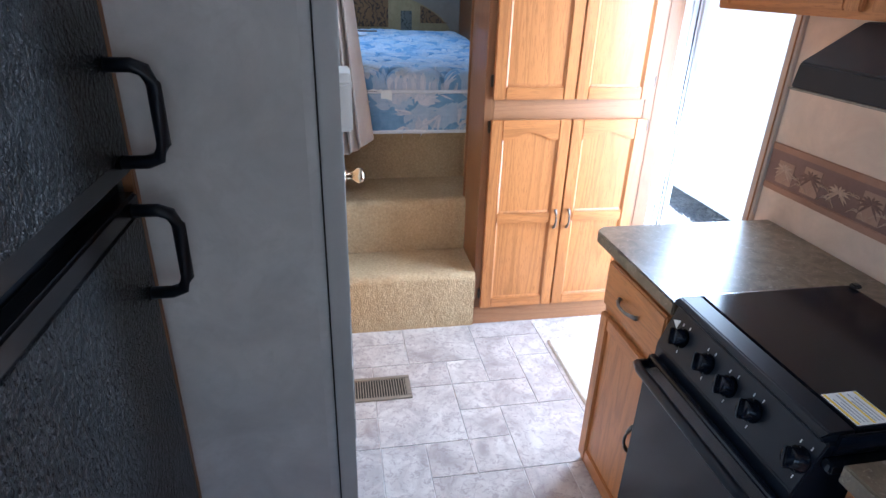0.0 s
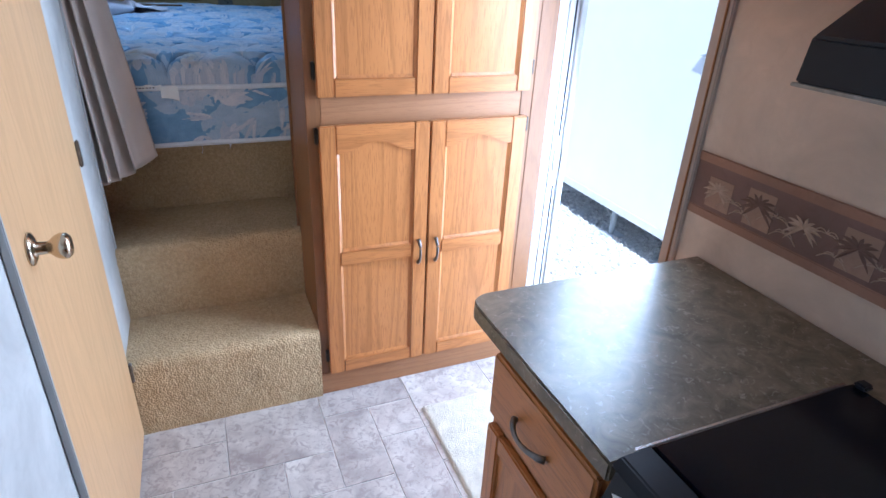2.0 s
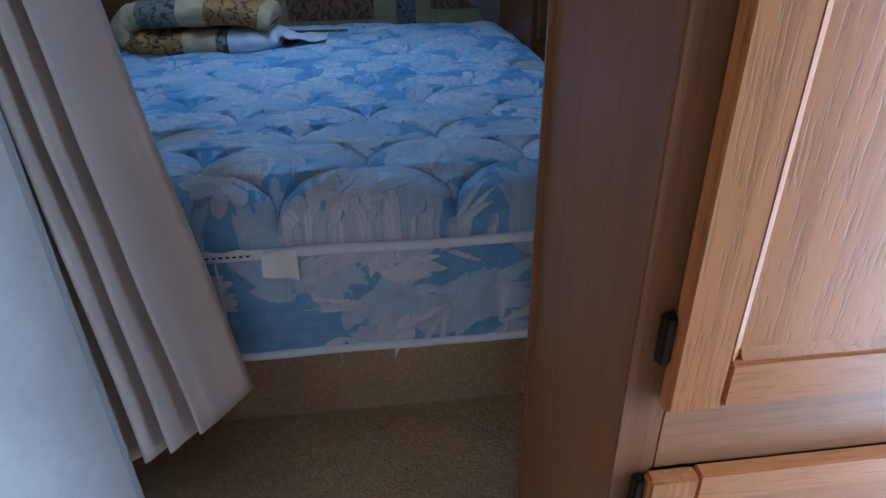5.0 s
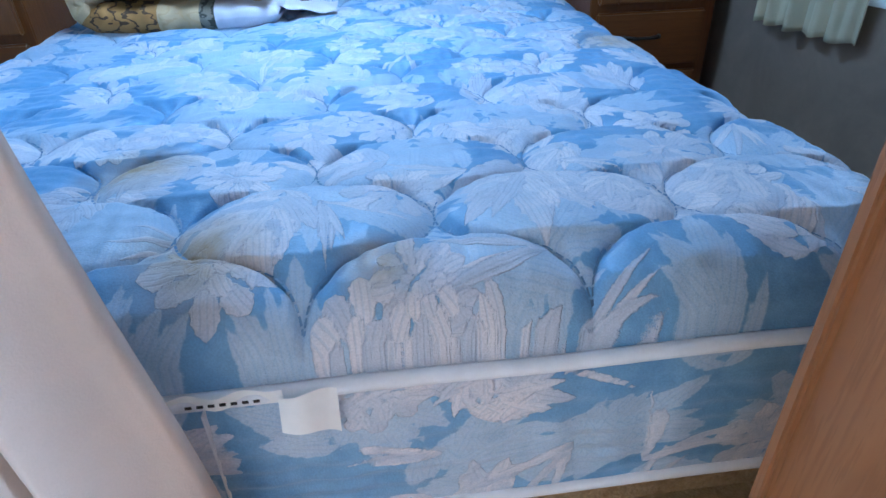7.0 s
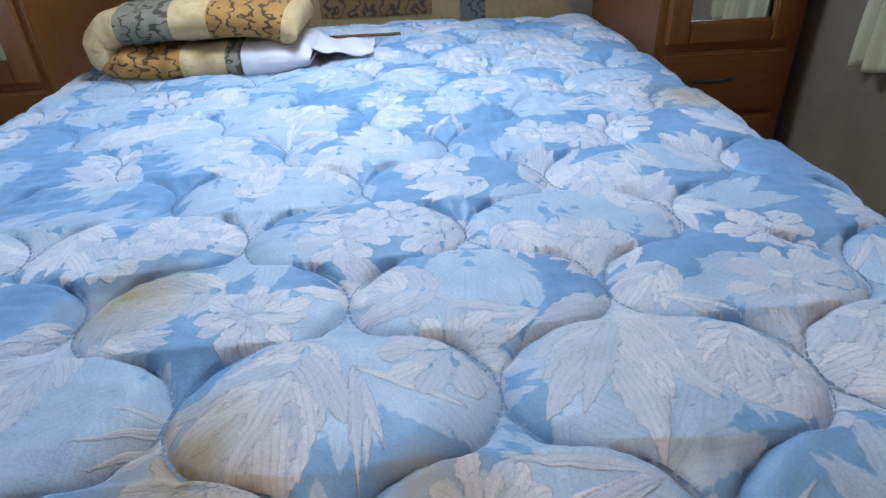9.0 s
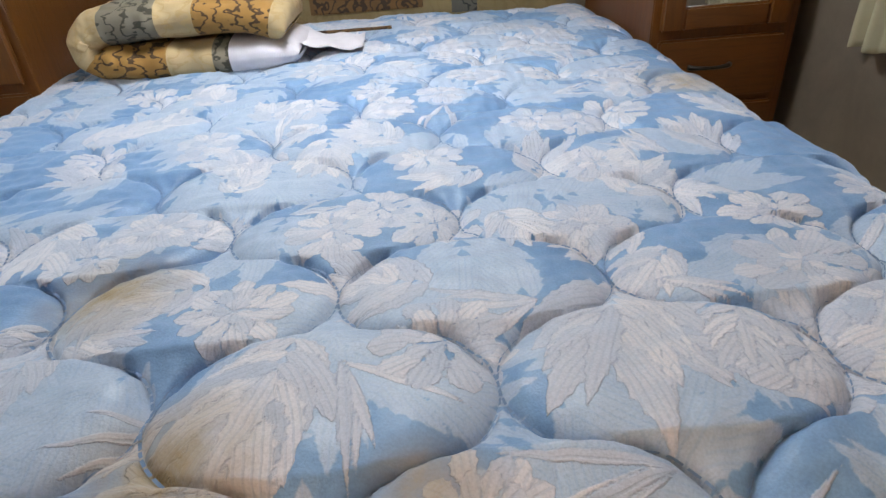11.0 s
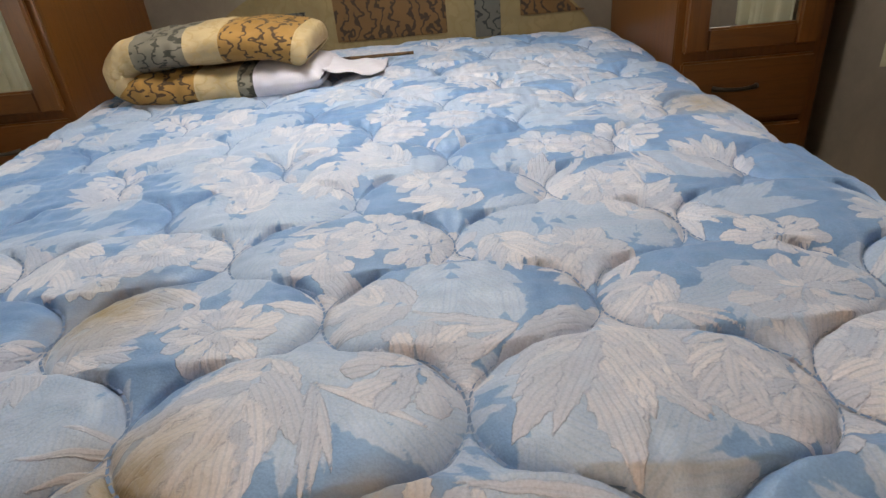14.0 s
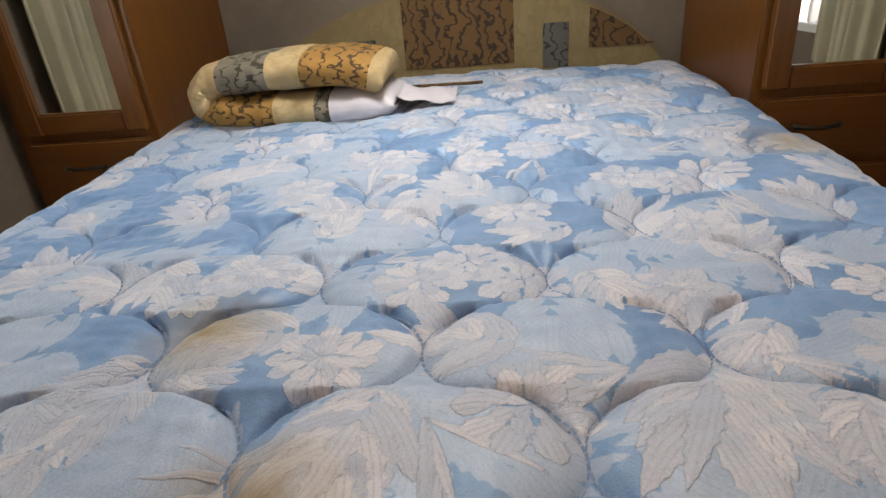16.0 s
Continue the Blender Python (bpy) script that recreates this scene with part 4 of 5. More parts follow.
# ---- outside ----
GZ = -0.82
structure(box("ground", (-300, -300, GZ - 1), (300, 300, GZ), GRAVEL, bevel=0), "pale gravel ground", "ground")
peb = np.random.default_rng(3)
bm = bmesh.new()
bmesh.ops.create_icosphere(bm, subdivisions=1, radius=1)
bv = np.array([v.co[:] for v in bm.verts])
bf = np.array([[v.index for v in f.verts] for f in bm.faces])
bm.free()
STONES = 9000
size = peb.uniform(0.011, 0.024, (STONES, 1, 1)) * peb.uniform(0.55, 1.35, (STONES, 1, 3))
jit = bv[None] * size * peb.uniform(0.8, 1.2, (STONES, len(bv), 1))
ang = peb.uniform(0, 6.283, STONES)
ca, sa = np.cos(ang)[:, None], np.sin(ang)[:, None]
pos = np.stack([jit[..., 0] * ca - jit[..., 1] * sa + peb.uniform(2.1, 5.0, (STONES, 1)), jit[..., 0] * sa + jit[..., 1] * ca + peb.uniform(2.3, 6.2, (STONES, 1)),
                jit[..., 2] + GZ + 0.005], -1)
me = bpy.data.meshes.new("gravel_stones")
me.from_pydata(pos.reshape(-1, 3).tolist(), [], (bf[None] + len(bv) * np.arange(STONES)[:, None, None]).reshape(-1, 3).tolist())
me.materials.append(GRAVEL)
tagged(new("gravel_stones", me), "loose pale gravel stones on the ground", "gravel", "", "stuff")
trailer = group_of("travel_trailer", (5.2, 4.0, GZ), "large white travel trailer parked on gravel", "trailer")
TX = 3.95
box("body", (TX, -3.0, -0.48), (TX + 2.4, 9.0, 2.6), TRAILER, trailer, 0.06, 4)
box("skirt", (TX - 0.012, -3.0, -0.50), (TX - 0.001, 9.0, -0.42), ALU, trailer, 0.004)
box("hatch", (TX - 0.014, 2.6, -0.36), (TX - 0.001, 3.38, 0.0), TRAILER, trailer, 0.006)
lathe("marker_lamp", [(0.05, 0), (0.05, 0.015), (0.035, 0.028), (0.0, 0.03)], RUBBER, Matrix.Translation((TX, 3.60, -0.235)) @ pose(0, 0, 0, 0, -90, 0), trailer)
box("awning_arm", (TX - 0.04, 3.96, 1.05), (TX - 0.001, 4.0, 2.3), SHADE, trailer, 0.004)
# Thin grey wedge stands in for the awning arm's shadow on the wall.
prism("awning_foot", [(0, 0), (0.20, -0.02), (0.20, 0.05)], 0.03, SHADE, Matrix.Translation((TX - 0.002, 4.20, 1.05)) @ pose(0, 0, 0, 90, 0, -90), trailer)
tube("jack", [(TX + 0.15, 5.0, -0.48), (TX + 0.12, 4.98, GZ + 0.01)], 0.028, SHADE, trailer)
box("jack_foot", (TX + 0.02, 4.88, GZ), (TX + 0.22, 5.08, GZ + 0.02), SHADE, trailer, 0.004)
for wy in (1.0, 1.9):
    lathe("wheel", [(0.05, 0.0), (0.30, 0.0), (0.34, 0.04), (0.34, 0.16), (0.30, 0.2)], RUBBER, Matrix.Translation((TX + 0.1, wy, GZ + 0.34)) @ pose(0, 0, 0, 0, 90, 0), trailer)


# ---- curtain ----
def fold_curtain(name, path, z_bottom, z_top, depth, folds, mat, label, out=(0, 1), group=""):
    """A gathered curtain: path(u, s) gives the ground point, s from hem to top; out is the way the folds swing."""
    def at(u, v):
        p = path(u, v)
        ph = folds * 2 * math.pi * u
        tri = lambda a: math.asin(0.97 * math.sin(a)) / 1.33
        d = depth * (0.62 * tri(ph) + 0.38 * tri(1.7 * ph + 1 + 0.6 * v)) * (1 - 0.35 * v)
        d += 0.004 * noise.noise(Vector((u * 9, v * 5, folds)))
        hem = 0.6 * depth * (0.3 if abs(out[0]) else 1.0) * math.sin(ph + 0.4) * (1 - v) ** 4
        return (p[0] + out[0] * d, p[1] + out[1] * d, z_bottom(u) + (z_top - z_bottom(u)) * v + hem)
    ob = sheet(name, 110, 50, at, mat)
    so = ob.modifiers.new("cloth", "SOLIDIFY")
    so.thickness = 0.003
    return tagged(ob, label, "curtain", group)


def tied_curtain():
    """Heavy cloth in flat sharp pleats that flare towards the hem."""
    pleats = ((0.0, -0.03), (0.13, 0.035), (0.15, -0.035), (0.30, 0.035), (0.325, -0.04), (0.46, 0.035), (0.49, -0.04), (0.66, 0.038), (0.69, -0.035), (0.98, 0.03), (1.0, 0.045))

    def at(u, v):
        k = max(i for i in range(len(pleats) - 1) if pleats[i][0] <= u + 1e-9)
        (ua, da), (ub, db) = pleats[k], pleats[k + 1]
        f = (u - ua) / (ub - ua)
        d = da + (db - da) * f + 0.008 * math.sin(math.pi * f)
        wide = 0.238 - 0.165 * min(v, 0.62) + 0.05 * max(0.0, v - 0.62)
        flow = 0.006 * noise.noise(Vector((u * 5, v * 4, 2))) + 0.0025 * noise.noise(Vector((u * 16, v * 9, 6)))
        hem = 0.828 + 0.125 * max(0, u - 0.15) ** 1.8 - 0.4 * d
        return (-0.055 + wide * u + 0.15 * flow, 2.895 + 0.025 * u + (d + flow) * (1 - 0.3 * v), hem + (2.2 - hem) * v)
    ob = sheet("curtain", 160, 60, at, CURTAIN)
    so = ob.modifiers.new("cloth", "SOLIDIFY")
    so.thickness = 0.003
    return tagged(ob, "taupe cloth curtain gathered beside the bedroom steps", "curtain")


tied_curtain()
structure(tube("curtain_rod", [(-1.06, 2.90, 2.21), (1.50, 2.90, 2.21)], 0.01, PEWTER), "thin curtain rod over the bedroom opening", "rod")
for cx, way in ((1.470, 1), (-1.035, -1)):
    for ya, yb in ((3.86, 4.24), (3.2, 3.5)):
        fold_curtain("window_curtain", lambda u, v, ya=ya, yb=yb, cx=cx: (cx, ya + (yb - ya) * u), lambda u: 1.235, 2.05, 0.022, 4.6, OLIVE_CURTAIN,
                     "olive cloth curtain hanging beside the bedroom window", (way, 0), "window curtains")


# ---- bed ----
BX0, BX1, BY0, BY1, BZ = -0.615, 1.04, 3.03, 5.0, 1.218
NX, NY, PX, PYY = 0.406, 3.203, 0.152, 0.322


def quilt_height(x, y):
    """Puffed ogee cells between stitched S lines."""
    k = math.floor((x - NX) / PX)
    best = 0.0
    for c in (k, k + 1):
        xc = NX + c * PX
        ph = 2 * math.pi * (y - NY) / PYY + (math.pi if c % 2 else 0)
        g = math.cos(ph)
        g = math.copysign(abs(g) ** 0.45, g)
        w = PX * (1 - g) / 2
        if w > 1e-4 and abs(x - xc) < w:
            q = abs(x - xc) / w
            best = max(best, min(1.0, w / 0.06) ** 0.6 * (1 - q ** 6) ** 0.75)
    return best


def bed_z(x, y):
    """Height of the top panel: level in the middle, rolling down to the piping all round."""
    e = min(x - BX0, BX1 - x, y - BY0, BY1 - y + 0.05)
    if e < 0.002:
        return 1.130
    r = 0.15
    drop = 0.0 if e > r else 0.088 * (1 - math.sqrt(max(0.0, 1 - (1 - e / r) ** 2.2)))
    rise = 0.045 * min(1.0, max(0.0, (y - 3.7) / 1.1)) ** 1.2
    drop *= 0.6 if y > BY0 + r else 1.0
    sag = 0.010 * noise.noise(Vector((x * 1.6, y * 1.6, 3)))
    q = quilt_height(x, y)
    pucker = 1.0 - 0.65 * q
    wr = 0.0055 * pucker * noise.noise(Vector((x * 60, y * 16, 1))) + 0.003 * noise.noise(Vector((x * 20, y * 44, 7))) + 0.004 * noise.noise(Vector((x * 9, y * 9, 5)))
    return BZ + (0.020 + 0.012 * math.exp(-(y - BY0) / 0.25)) * q * min(1, 0.65 + e / 0.1) - drop + sag + wr + rise


class Cloth:
    """The damask's woven drawing over points of the flat cloth: how far each point lies inside pale and soft
    figures, and each petal's tone, rim and comb lines."""

    def __init__(self, xy):
        self.x, self.y = xy[:, 0], xy[:, 1]
        count = len(xy)
        self.pale, self.soft = np.full(count, -0.05), np.full(count, -0.05)
        self.tone, self.edge, self.comb = np.zeros(count), np.full(count, 0.05), np.zeros(count)
        self.rng = random.Random(23)

    def petal(self, sel, inside, comb, pale, tone):
        field = self.pale if pale else self.soft
        field[sel] = np.maximum(field[sel], inside)
        near = inside > (-0.004 if pale else 0.0)
        self.edge[sel] = np.where(inside > 0, inside, np.minimum(self.edge[sel], np.abs(inside))) if pale else self.edge[sel]
        own = near & (inside > 0)
        self.tone[sel] = np.where(own, tone, self.tone[sel])
        self.comb[sel] = np.where(own, comb, self.comb[sel])

    def lobe(self, x0, y0, angle, length, half, bend, pale, blunt=0.75, teeth=0.0):
        reach = length + half
        sel = np.nonzero((np.abs(self.x - x0) < reach) & (np.abs(self.y - y0) < reach))[0]
        dx, dy = self.x[sel] - x0, self.y[sel] - y0
        a = dx * math.cos(angle) + dy * math.sin(angle)
        b = dy * math.cos(angle) - dx * math.sin(angle) - bend * a * a / length
        t = np.clip(a / length, 0, 1)
        wide = half * np.sin(math.pi * t ** blunt) ** 0.8
        if teeth:
            wide = wide * (1 - teeth * np.abs(np.sin(math.pi * (6 * t - np.abs(b) / half * 0.6))))
        over = np.maximum(np.maximum(-a, a - length), 0)
        self.petal(sel, wide - np.abs(b) - over, b + 0.15 * np.abs(b) * t, pale, self.rng.random())

    def leaf(self, x0, y0, angle, size, pale=True, pairs=5):
        """Acanthus leaf: pairs of fingers sweeping forward from a bent rib, one at the tip."""
        r = self.rng
        bend = r.uniform(-0.25, 0.25)
        for k in range(pairs):
            f = 0.04 + 0.62 * k / pairs
            px = x0 + size * f * math.cos(angle + bend * f)
            py = y0 + size * f * math.sin(angle + bend * f)
            for side in (-1, 1):
                spread = side * (1.05 - 0.75 * f) + r.uniform(-0.12, 0.12)
                ln = size * (0.30 + 0.26 * math.sin(math.pi * (0.25 + 0.6 * f))) * r.uniform(0.82, 1.15)
                self.lobe(px, py, angle + bend * f + spread, ln, 0.20 * ln, -side * 0.22, pale, 0.85, 0.22)
        self.lobe(x0 + 0.3 * size * math.cos(angle), y0 + 0.3 * size * math.sin(angle), angle + bend, 0.72 * size, 0.085 * size, bend * 0.4, pale, 0.7, 0.25)

    def blossom(self, x0, y0, size, turn=0.0, pale=True):
        """Peony: three rings of scalloped petals, the inner ones over the outer."""
        r = self.rng
        for ring, count, far, ln, half in ((0, 11, 0.30, 0.72, 0.24), (1, 8, 0.12, 0.56, 0.20), (2, 6, 0.0, 0.36, 0.14)):
            for k in range(count):
                a = turn + 2 * math.pi * (k + 0.5 * ring + r.uniform(-0.2, 0.2)) / count
                grow = size * r.uniform(0.85, 1.12)
                self.lobe(x0 + far * size * math.cos(a), y0 + far * size * math.sin(a), a, ln * grow, half * grow, r.uniform(-0.2, 0.2), pale, 1.7, 0.16)

    def spray(self, x0, y0, angle, size):
        """Long thin grass-like blades."""
        for k in range(5):
            self.lobe(x0, y0, angle + self.rng.uniform(-0.55, 0.55), size * self.rng.uniform(0.7, 1.1), 0.045 * size, self.rng.uniform(-0.3, 0.3), True, 0.8)

    def weave(self):
        r = self.rng
        placed = [(0.56, 3.32), (0.64, 3.25), (0.67, 3.19), (0.75, 3.33), (0.80, 3.44), (0.20, 3.26), (0.33, 3.19), (-0.03, 3.30), (0.06, 3.24), (0.16, 3.34),
                  (-0.09, 3.52), (0.24, 3.50), (0.56, 3.46), (0.46, 3.50), (0.40, 3.42), (0.38, 3.08), (0.56, 3.19), (0.45, 3.38), (-0.12, 3.41), (0.01, 3.38)]
        spots = []
        for _ in range(9000):
            q = (r.uniform(-0.75, 1.15), r.uniform(2.76, 5.05))
            if all(math.hypot(q[0] - a, q[1] - b) > 0.072 for a, b in spots) and all(math.hypot(q[0] - a, q[1] - b) > 0.062 for a, b in placed):
                spots.append(q)
        for k, (x, y) in enumerate(spots):
            if k % 2:
                self.leaf(x, y, r.uniform(0, 6.28), r.uniform(0.12, 0.18), False)
        # the figures across the foot of the bed
        self.leaf(0.25, 3.30, -1.2, 0.17, False)
        self.leaf(0.40, 3.46, -1.6, 0.18, False)
        self.leaf(0.30, 3.20, -0.2, 0.13, False, 4)
        self.leaf(0.50, 3.22, 2.8, 0.11, False, 4)
        self.leaf(0.07, 3.27, -1.9, 0.14, False)
        self.leaf(0.63, 3.27, -1.95, 0.14, False)
        for k, (x, y) in enumerate(spots):
            kind = k % 8
            if kind in (1, 4):
                self.leaf(x, y, r.uniform(0, 6.28), r.uniform(0.10, 0.16))
            elif kind == 2:
                self.blossom(x, y, r.uniform(0.052, 0.07), r.uniform(0, 6))
            elif kind == 5:
                self.spray(x, y, r.uniform(0, 6.28), r.uniform(0.10, 0.15))
        self.blossom(0.76, 3.33, 0.075, 0.4)
        self.blossom(0.80, 3.45, 0.06, 1.0)
        self.blossom(0.68, 3.195, 0.075, 2.0)
        self.blossom(0.15, 3.335, 0.062, 0.9)
        self.blossom(0.24, 3.50, 0.065, 0.2)
        self.blossom(0.56, 3.46, 0.06, 1.3)
        self.blossom(-0.06, 3.49, 0.06, 2.2)
        self.blossom(0.375, 3.075, 0.05, 0.1)
        self.leaf(0.555, 3.335, -1.95, 0.20, True, 6)
        self.leaf(0.655, 3.27, -2.0, 0.10, True, 4)
        self.leaf(0.225, 3.285, -1.85, 0.18, True, 6)
        self.leaf(-0.03, 3.315, -1.75, 0.13, True, 4)
        self.leaf(-0.02, 3.31, 0.2, 0.10, True, 4)
        self.leaf(0.46, 3.53, -1.3, 0.11, True, 5)
        self.leaf(-0.15, 3.60, -1.4, 0.15, True, 5)
        self.spray(0.03, 3.42, -2.3, 0.14)
        self.spray(0.60, 3.33, -0.4, 0.10)


def weave_onto(ob, xy):
    """Draws the cloth's figures as attributes of a mesh whose points lie at xy on the flat cloth."""
    cloth = Cloth(np.array(xy))
    cloth.weave()
    for which, values in (("pale_weave", cloth.pale), ("soft_weave", cloth.soft), ("petal_tone", cloth.tone), ("petal_edge", cloth.edge), ("petal_comb", cloth.comb)):
        ob.data.attributes.new(which, "FLOAT", "POINT").data.foreach_set("value", values.astype(np.float32))


def bed_top(u, v):
    x, y = BX0 + u * (BX1 - BX0), BY0 + (0.5 * v + 0.5 * v * v) * (BY1 - BY0)
    return (x, y, bed_z(x, y))


bed = group_of("mattress", (0.215, 4.0, 0.905), "bare blue floral quilted mattress with white piping and stains", "mattress")
top_panel = sheet("top_panel", 620, 500, bed_top, DAMASK, bed)
weave_onto(top_panel, [v.co[:2] for v in top_panel.data.vertices])


bm = bmesh.new()
for col in range(-6, 6, 2):
    for side in (-1, 1):
        prev, dash = None, 0
        for k in range(800):
            y = BY0 + 0.02 + (BY1 - BY0 - 0.04) * k / 799
            ph = 2 * math.pi * (y - NY) / PYY
            g = math.copysign(abs(math.cos(ph)) ** 0.45, math.cos(ph))
            x = NX + col * PX + side * PX * (1 - g) / 2
            if not BX0 + 0.02 < x < BX1 - 0.02:
                prev = None
                continue
            z = max(bed_z(x - 0.003, y), bed_z(x + 0.003, y)) + 0.0006
            pair = (bm.verts.new((x - 0.0012, y - 0.0008, z)), bm.verts.new((x + 0.0012, y + 0.0008, z)))
            dash += 1
            if prev and dash % 4:
                bm.faces.new((prev[0], prev[1], pair[1], pair[0]))
            prev = pair
tagged(mesh_ob("stitching", bm, THREAD, parent=bed), "blue quilting thread", "", "", "stuff")


def round_rect(x0, x1, y0, y1, r, n=8):
    pts = []
    for cx, cy, a0 in ((x1 - r, y1 - r, 0), (x0 + r, y1 - r, 90), (x0 + r, y0 + r, 180), (x1 - r, y0 + r, 270)):
        pts += [(cx + r * math.cos(radians(a0 + 90 * k / n)), cy + r * math.sin(radians(a0 + 90 * k / n))) for k in range(n + 1)]
    return pts


ring = round_rect(BX0 - 0.004, BX1 + 0.004, BY0 - 0.004, BY1, 0.03)
per = []
for (xa, ya), (xb, yb) in zip(ring, ring[1:] + ring[:1]):
    k = max(1, int(math.hypot(xb - xa, yb - ya) / 0.009))
    per += [(xa + (xb - xa) * i / k, ya + (yb - ya) * i / k) for i in range(k)]


def border_at(u, v):
    x, y = per[round(u * len(per)) % len(per)]
    cx, cy = (BX0 + BX1) / 2, (BY0 + BY1) / 2
    s = 0.010 * math.sin(math.pi * v) + 0.004 * math.sin(40 * (x + y) + 26 * v) * math.sin(40 * (x - y) - 26 * v) * math.sin(math.pi * v)
    d = Vector((x - cx, y - cy)).normalized()
    return (x + d.x * s, y + d.y * s, 0.918 + 0.212 * v)


side_panel = sheet("side_panel", len(per), 36, border_at, DAMASK, bed)
weave_onto(side_panel, [(v.co.x, v.co.y - 1.13 + v.co.z) for v in side_panel.data.vertices])
for z in (0.924, 1.131):
    tube("piping", [(x, y, z + 0.004 * noise.noise(Vector((x * 4, y * 4, z)))) for x, y in per + per[:1]], 0.0095, PIPING, bed, 8)
box("underside", (BX0 + 0.01, BY0 + 0.01, 0.908), (BX1 - 0.01, BY1 - 0.01, 0.925), PIPING, bed, 0.004)
box("seam", (0.146, BY0 - 0.0155, 0.935), (0.148, BY0 - 0.004, 1.12), PIPING, bed, 0)
tagged(sheet("tag", 10, 8, lambda u, v: (0.225 + 0.058 * u, BY0 - 0.018 - 0.012 * v - 0.006 * math.sin(5 * u), 1.136 - 0.05 * v * (0.7 + 0.3 * u) + 0.006 * math.sin(3 * u)), PAPER_WHITE, bed), "torn white cloth tag")
tagged(sheet("tag", 24, 3, lambda u, v: (0.08 + 0.15 * u, BY0 - 0.013 - 0.003 * math.sin(14 * u), 1.128 + 0.016 * v + 0.002 * math.sin(20 * u)), PAPER_WHITE, bed), "narrow white printed tag along the piping")
for k in range(7):
    box("print_line", (0.135 + 0.011 * k, BY0 - 0.0180, 1.134), (0.141 + 0.011 * k, BY0 - 0.0168, 1.137), DARK, bed, 0)
tube("loose_thread", [(0.335, BY0 - 0.01, 0.92), (0.338, BY0 - 0.012, 0.90), (0.332, BY0 - 0.012, 0.885)], 0.0008, PIPING, bed, 5)
tagged(sheet("loose_tape", 4, 6, lambda u, v: (0.435 + 0.012 * u * (1 - v), BY0 - 0.012 - 0.004 * v, 0.925 - 0.028 * v), PIPING, bed), "loose end of white binding tape")


# ---- folded bedspread ----
spread = group_of("folded_bedspread", (-0.17, 4.50, 1.24), "folded patchwork bedspread in brown and cream lying on the mattress", "bedspread")


FOLD = [(0.09, 1.292), (-0.02, 1.289), (-0.14, 1.288), (-0.26, 1.288), (-0.37, 1.293), (-0.425, 1.305), (-0.45, 1.335), (-0.435, 1.365), (-0.39, 1.383), (-0.28, 1.390), (-0.16, 1.393), (-0.05, 1.388), (0.03, 1.368), (0.065, 1.348)]


def fold_path(s):
    k = min(int(s * (len(FOLD) - 1)), len(FOLD) - 2)
    f = s * (len(FOLD) - 1) - k
    q = [Vector((*FOLD[min(max(k + d, 0), len(FOLD) - 1)], 0)) for d in (-1, 0, 1, 2)]
    pos = 0.5 * ((2 * q[1]) + (q[2] - q[0]) * f + (2 * q[0] - 5 * q[1] + 4 * q[2] - q[3]) * f * f + (3 * q[1] - q[0] - 3 * q[2] + q[3]) * f ** 3)
    return pos, (q[2] - q[1]).normalized()


def fold_at(u, v):
    """A thick quilt folded over on itself, the fold to one side, with soft padded lips."""
    (x, z, _), d = fold_path(u)
    a = 2 * math.pi * v
    ca, sa = math.cos(a), math.sin(a)
    sy = math.copysign(abs(ca) ** 0.6, ca)
    sn = math.copysign(abs(sa) ** 0.8, sa)
    th = 0.051 * math.sqrt(max(0.01, 1 - (max(0, abs(2 * u - 1) - 0.84) / 0.16) ** 2))
    y = 4.57 - 0.18 * sy
    q = Vector((x * 12, y * 12, z * 16))
    w = 0.015 * noise.noise(q) + 0.008 * noise.noise(q * 2.7) + 0.003 * noise.noise(q * 6)
    return (x - d.y * th * sn * -1 + w * 0.4, y - w * 1.3, z + d.x * th * sn * -1 + w * 0.5)


quilt = sheet("quilt", 150, 56, fold_at, Q_CREAM, spread)
for m in (Q_BROWN, Q_GREY, Q_WHITE):
    quilt.data.materials.append(m)
for k, p in enumerate(quilt.data.polygons):
    u = (k // 56) / 150
    for lim, idx in ((0.115, 3), (0.145, 2), (0.22, 0), (0.40, 1), (0.62, 0), (0.71, 2), (0.77, 0), (0.92, 1), (1.1, 0)):
        if u < lim:
            p.material_index = idx
            break
sheet("flap", 30, 12, lambda u, v: (0.05 + 0.20 * u, 4.46 + 0.24 * v, 1.282 + 0.035 * (1 - u) ** 2 * (1 - v * 0.4) + 0.004 * math.sin(14 * u + 5 * v)), Q_WHITE, spread)
tube("hem", [(0.08 + 0.05 * k, 4.70 + 0.004 * (k % 2), 1.290) for k in range(6)], 0.005, HB_BROWN, spread, 8)

# ---- headboard ----
hb = group_of("headboard", (0.25, 5.03, 1.18), "arched headboard covered in straw and brown bamboo patchwork cloth", "headboard")
HC, HA, HB, HZ = 0.25, 0.73, 0.37, 1.19
arc = [(-HA, -0.2), (HA, -0.2)] + [(HA * math.cos(a), HB * math.sin(a)) for a in (math.pi * k / 32 for k in range(33))]
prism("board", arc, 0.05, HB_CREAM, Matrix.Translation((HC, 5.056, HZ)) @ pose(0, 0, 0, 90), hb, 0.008)


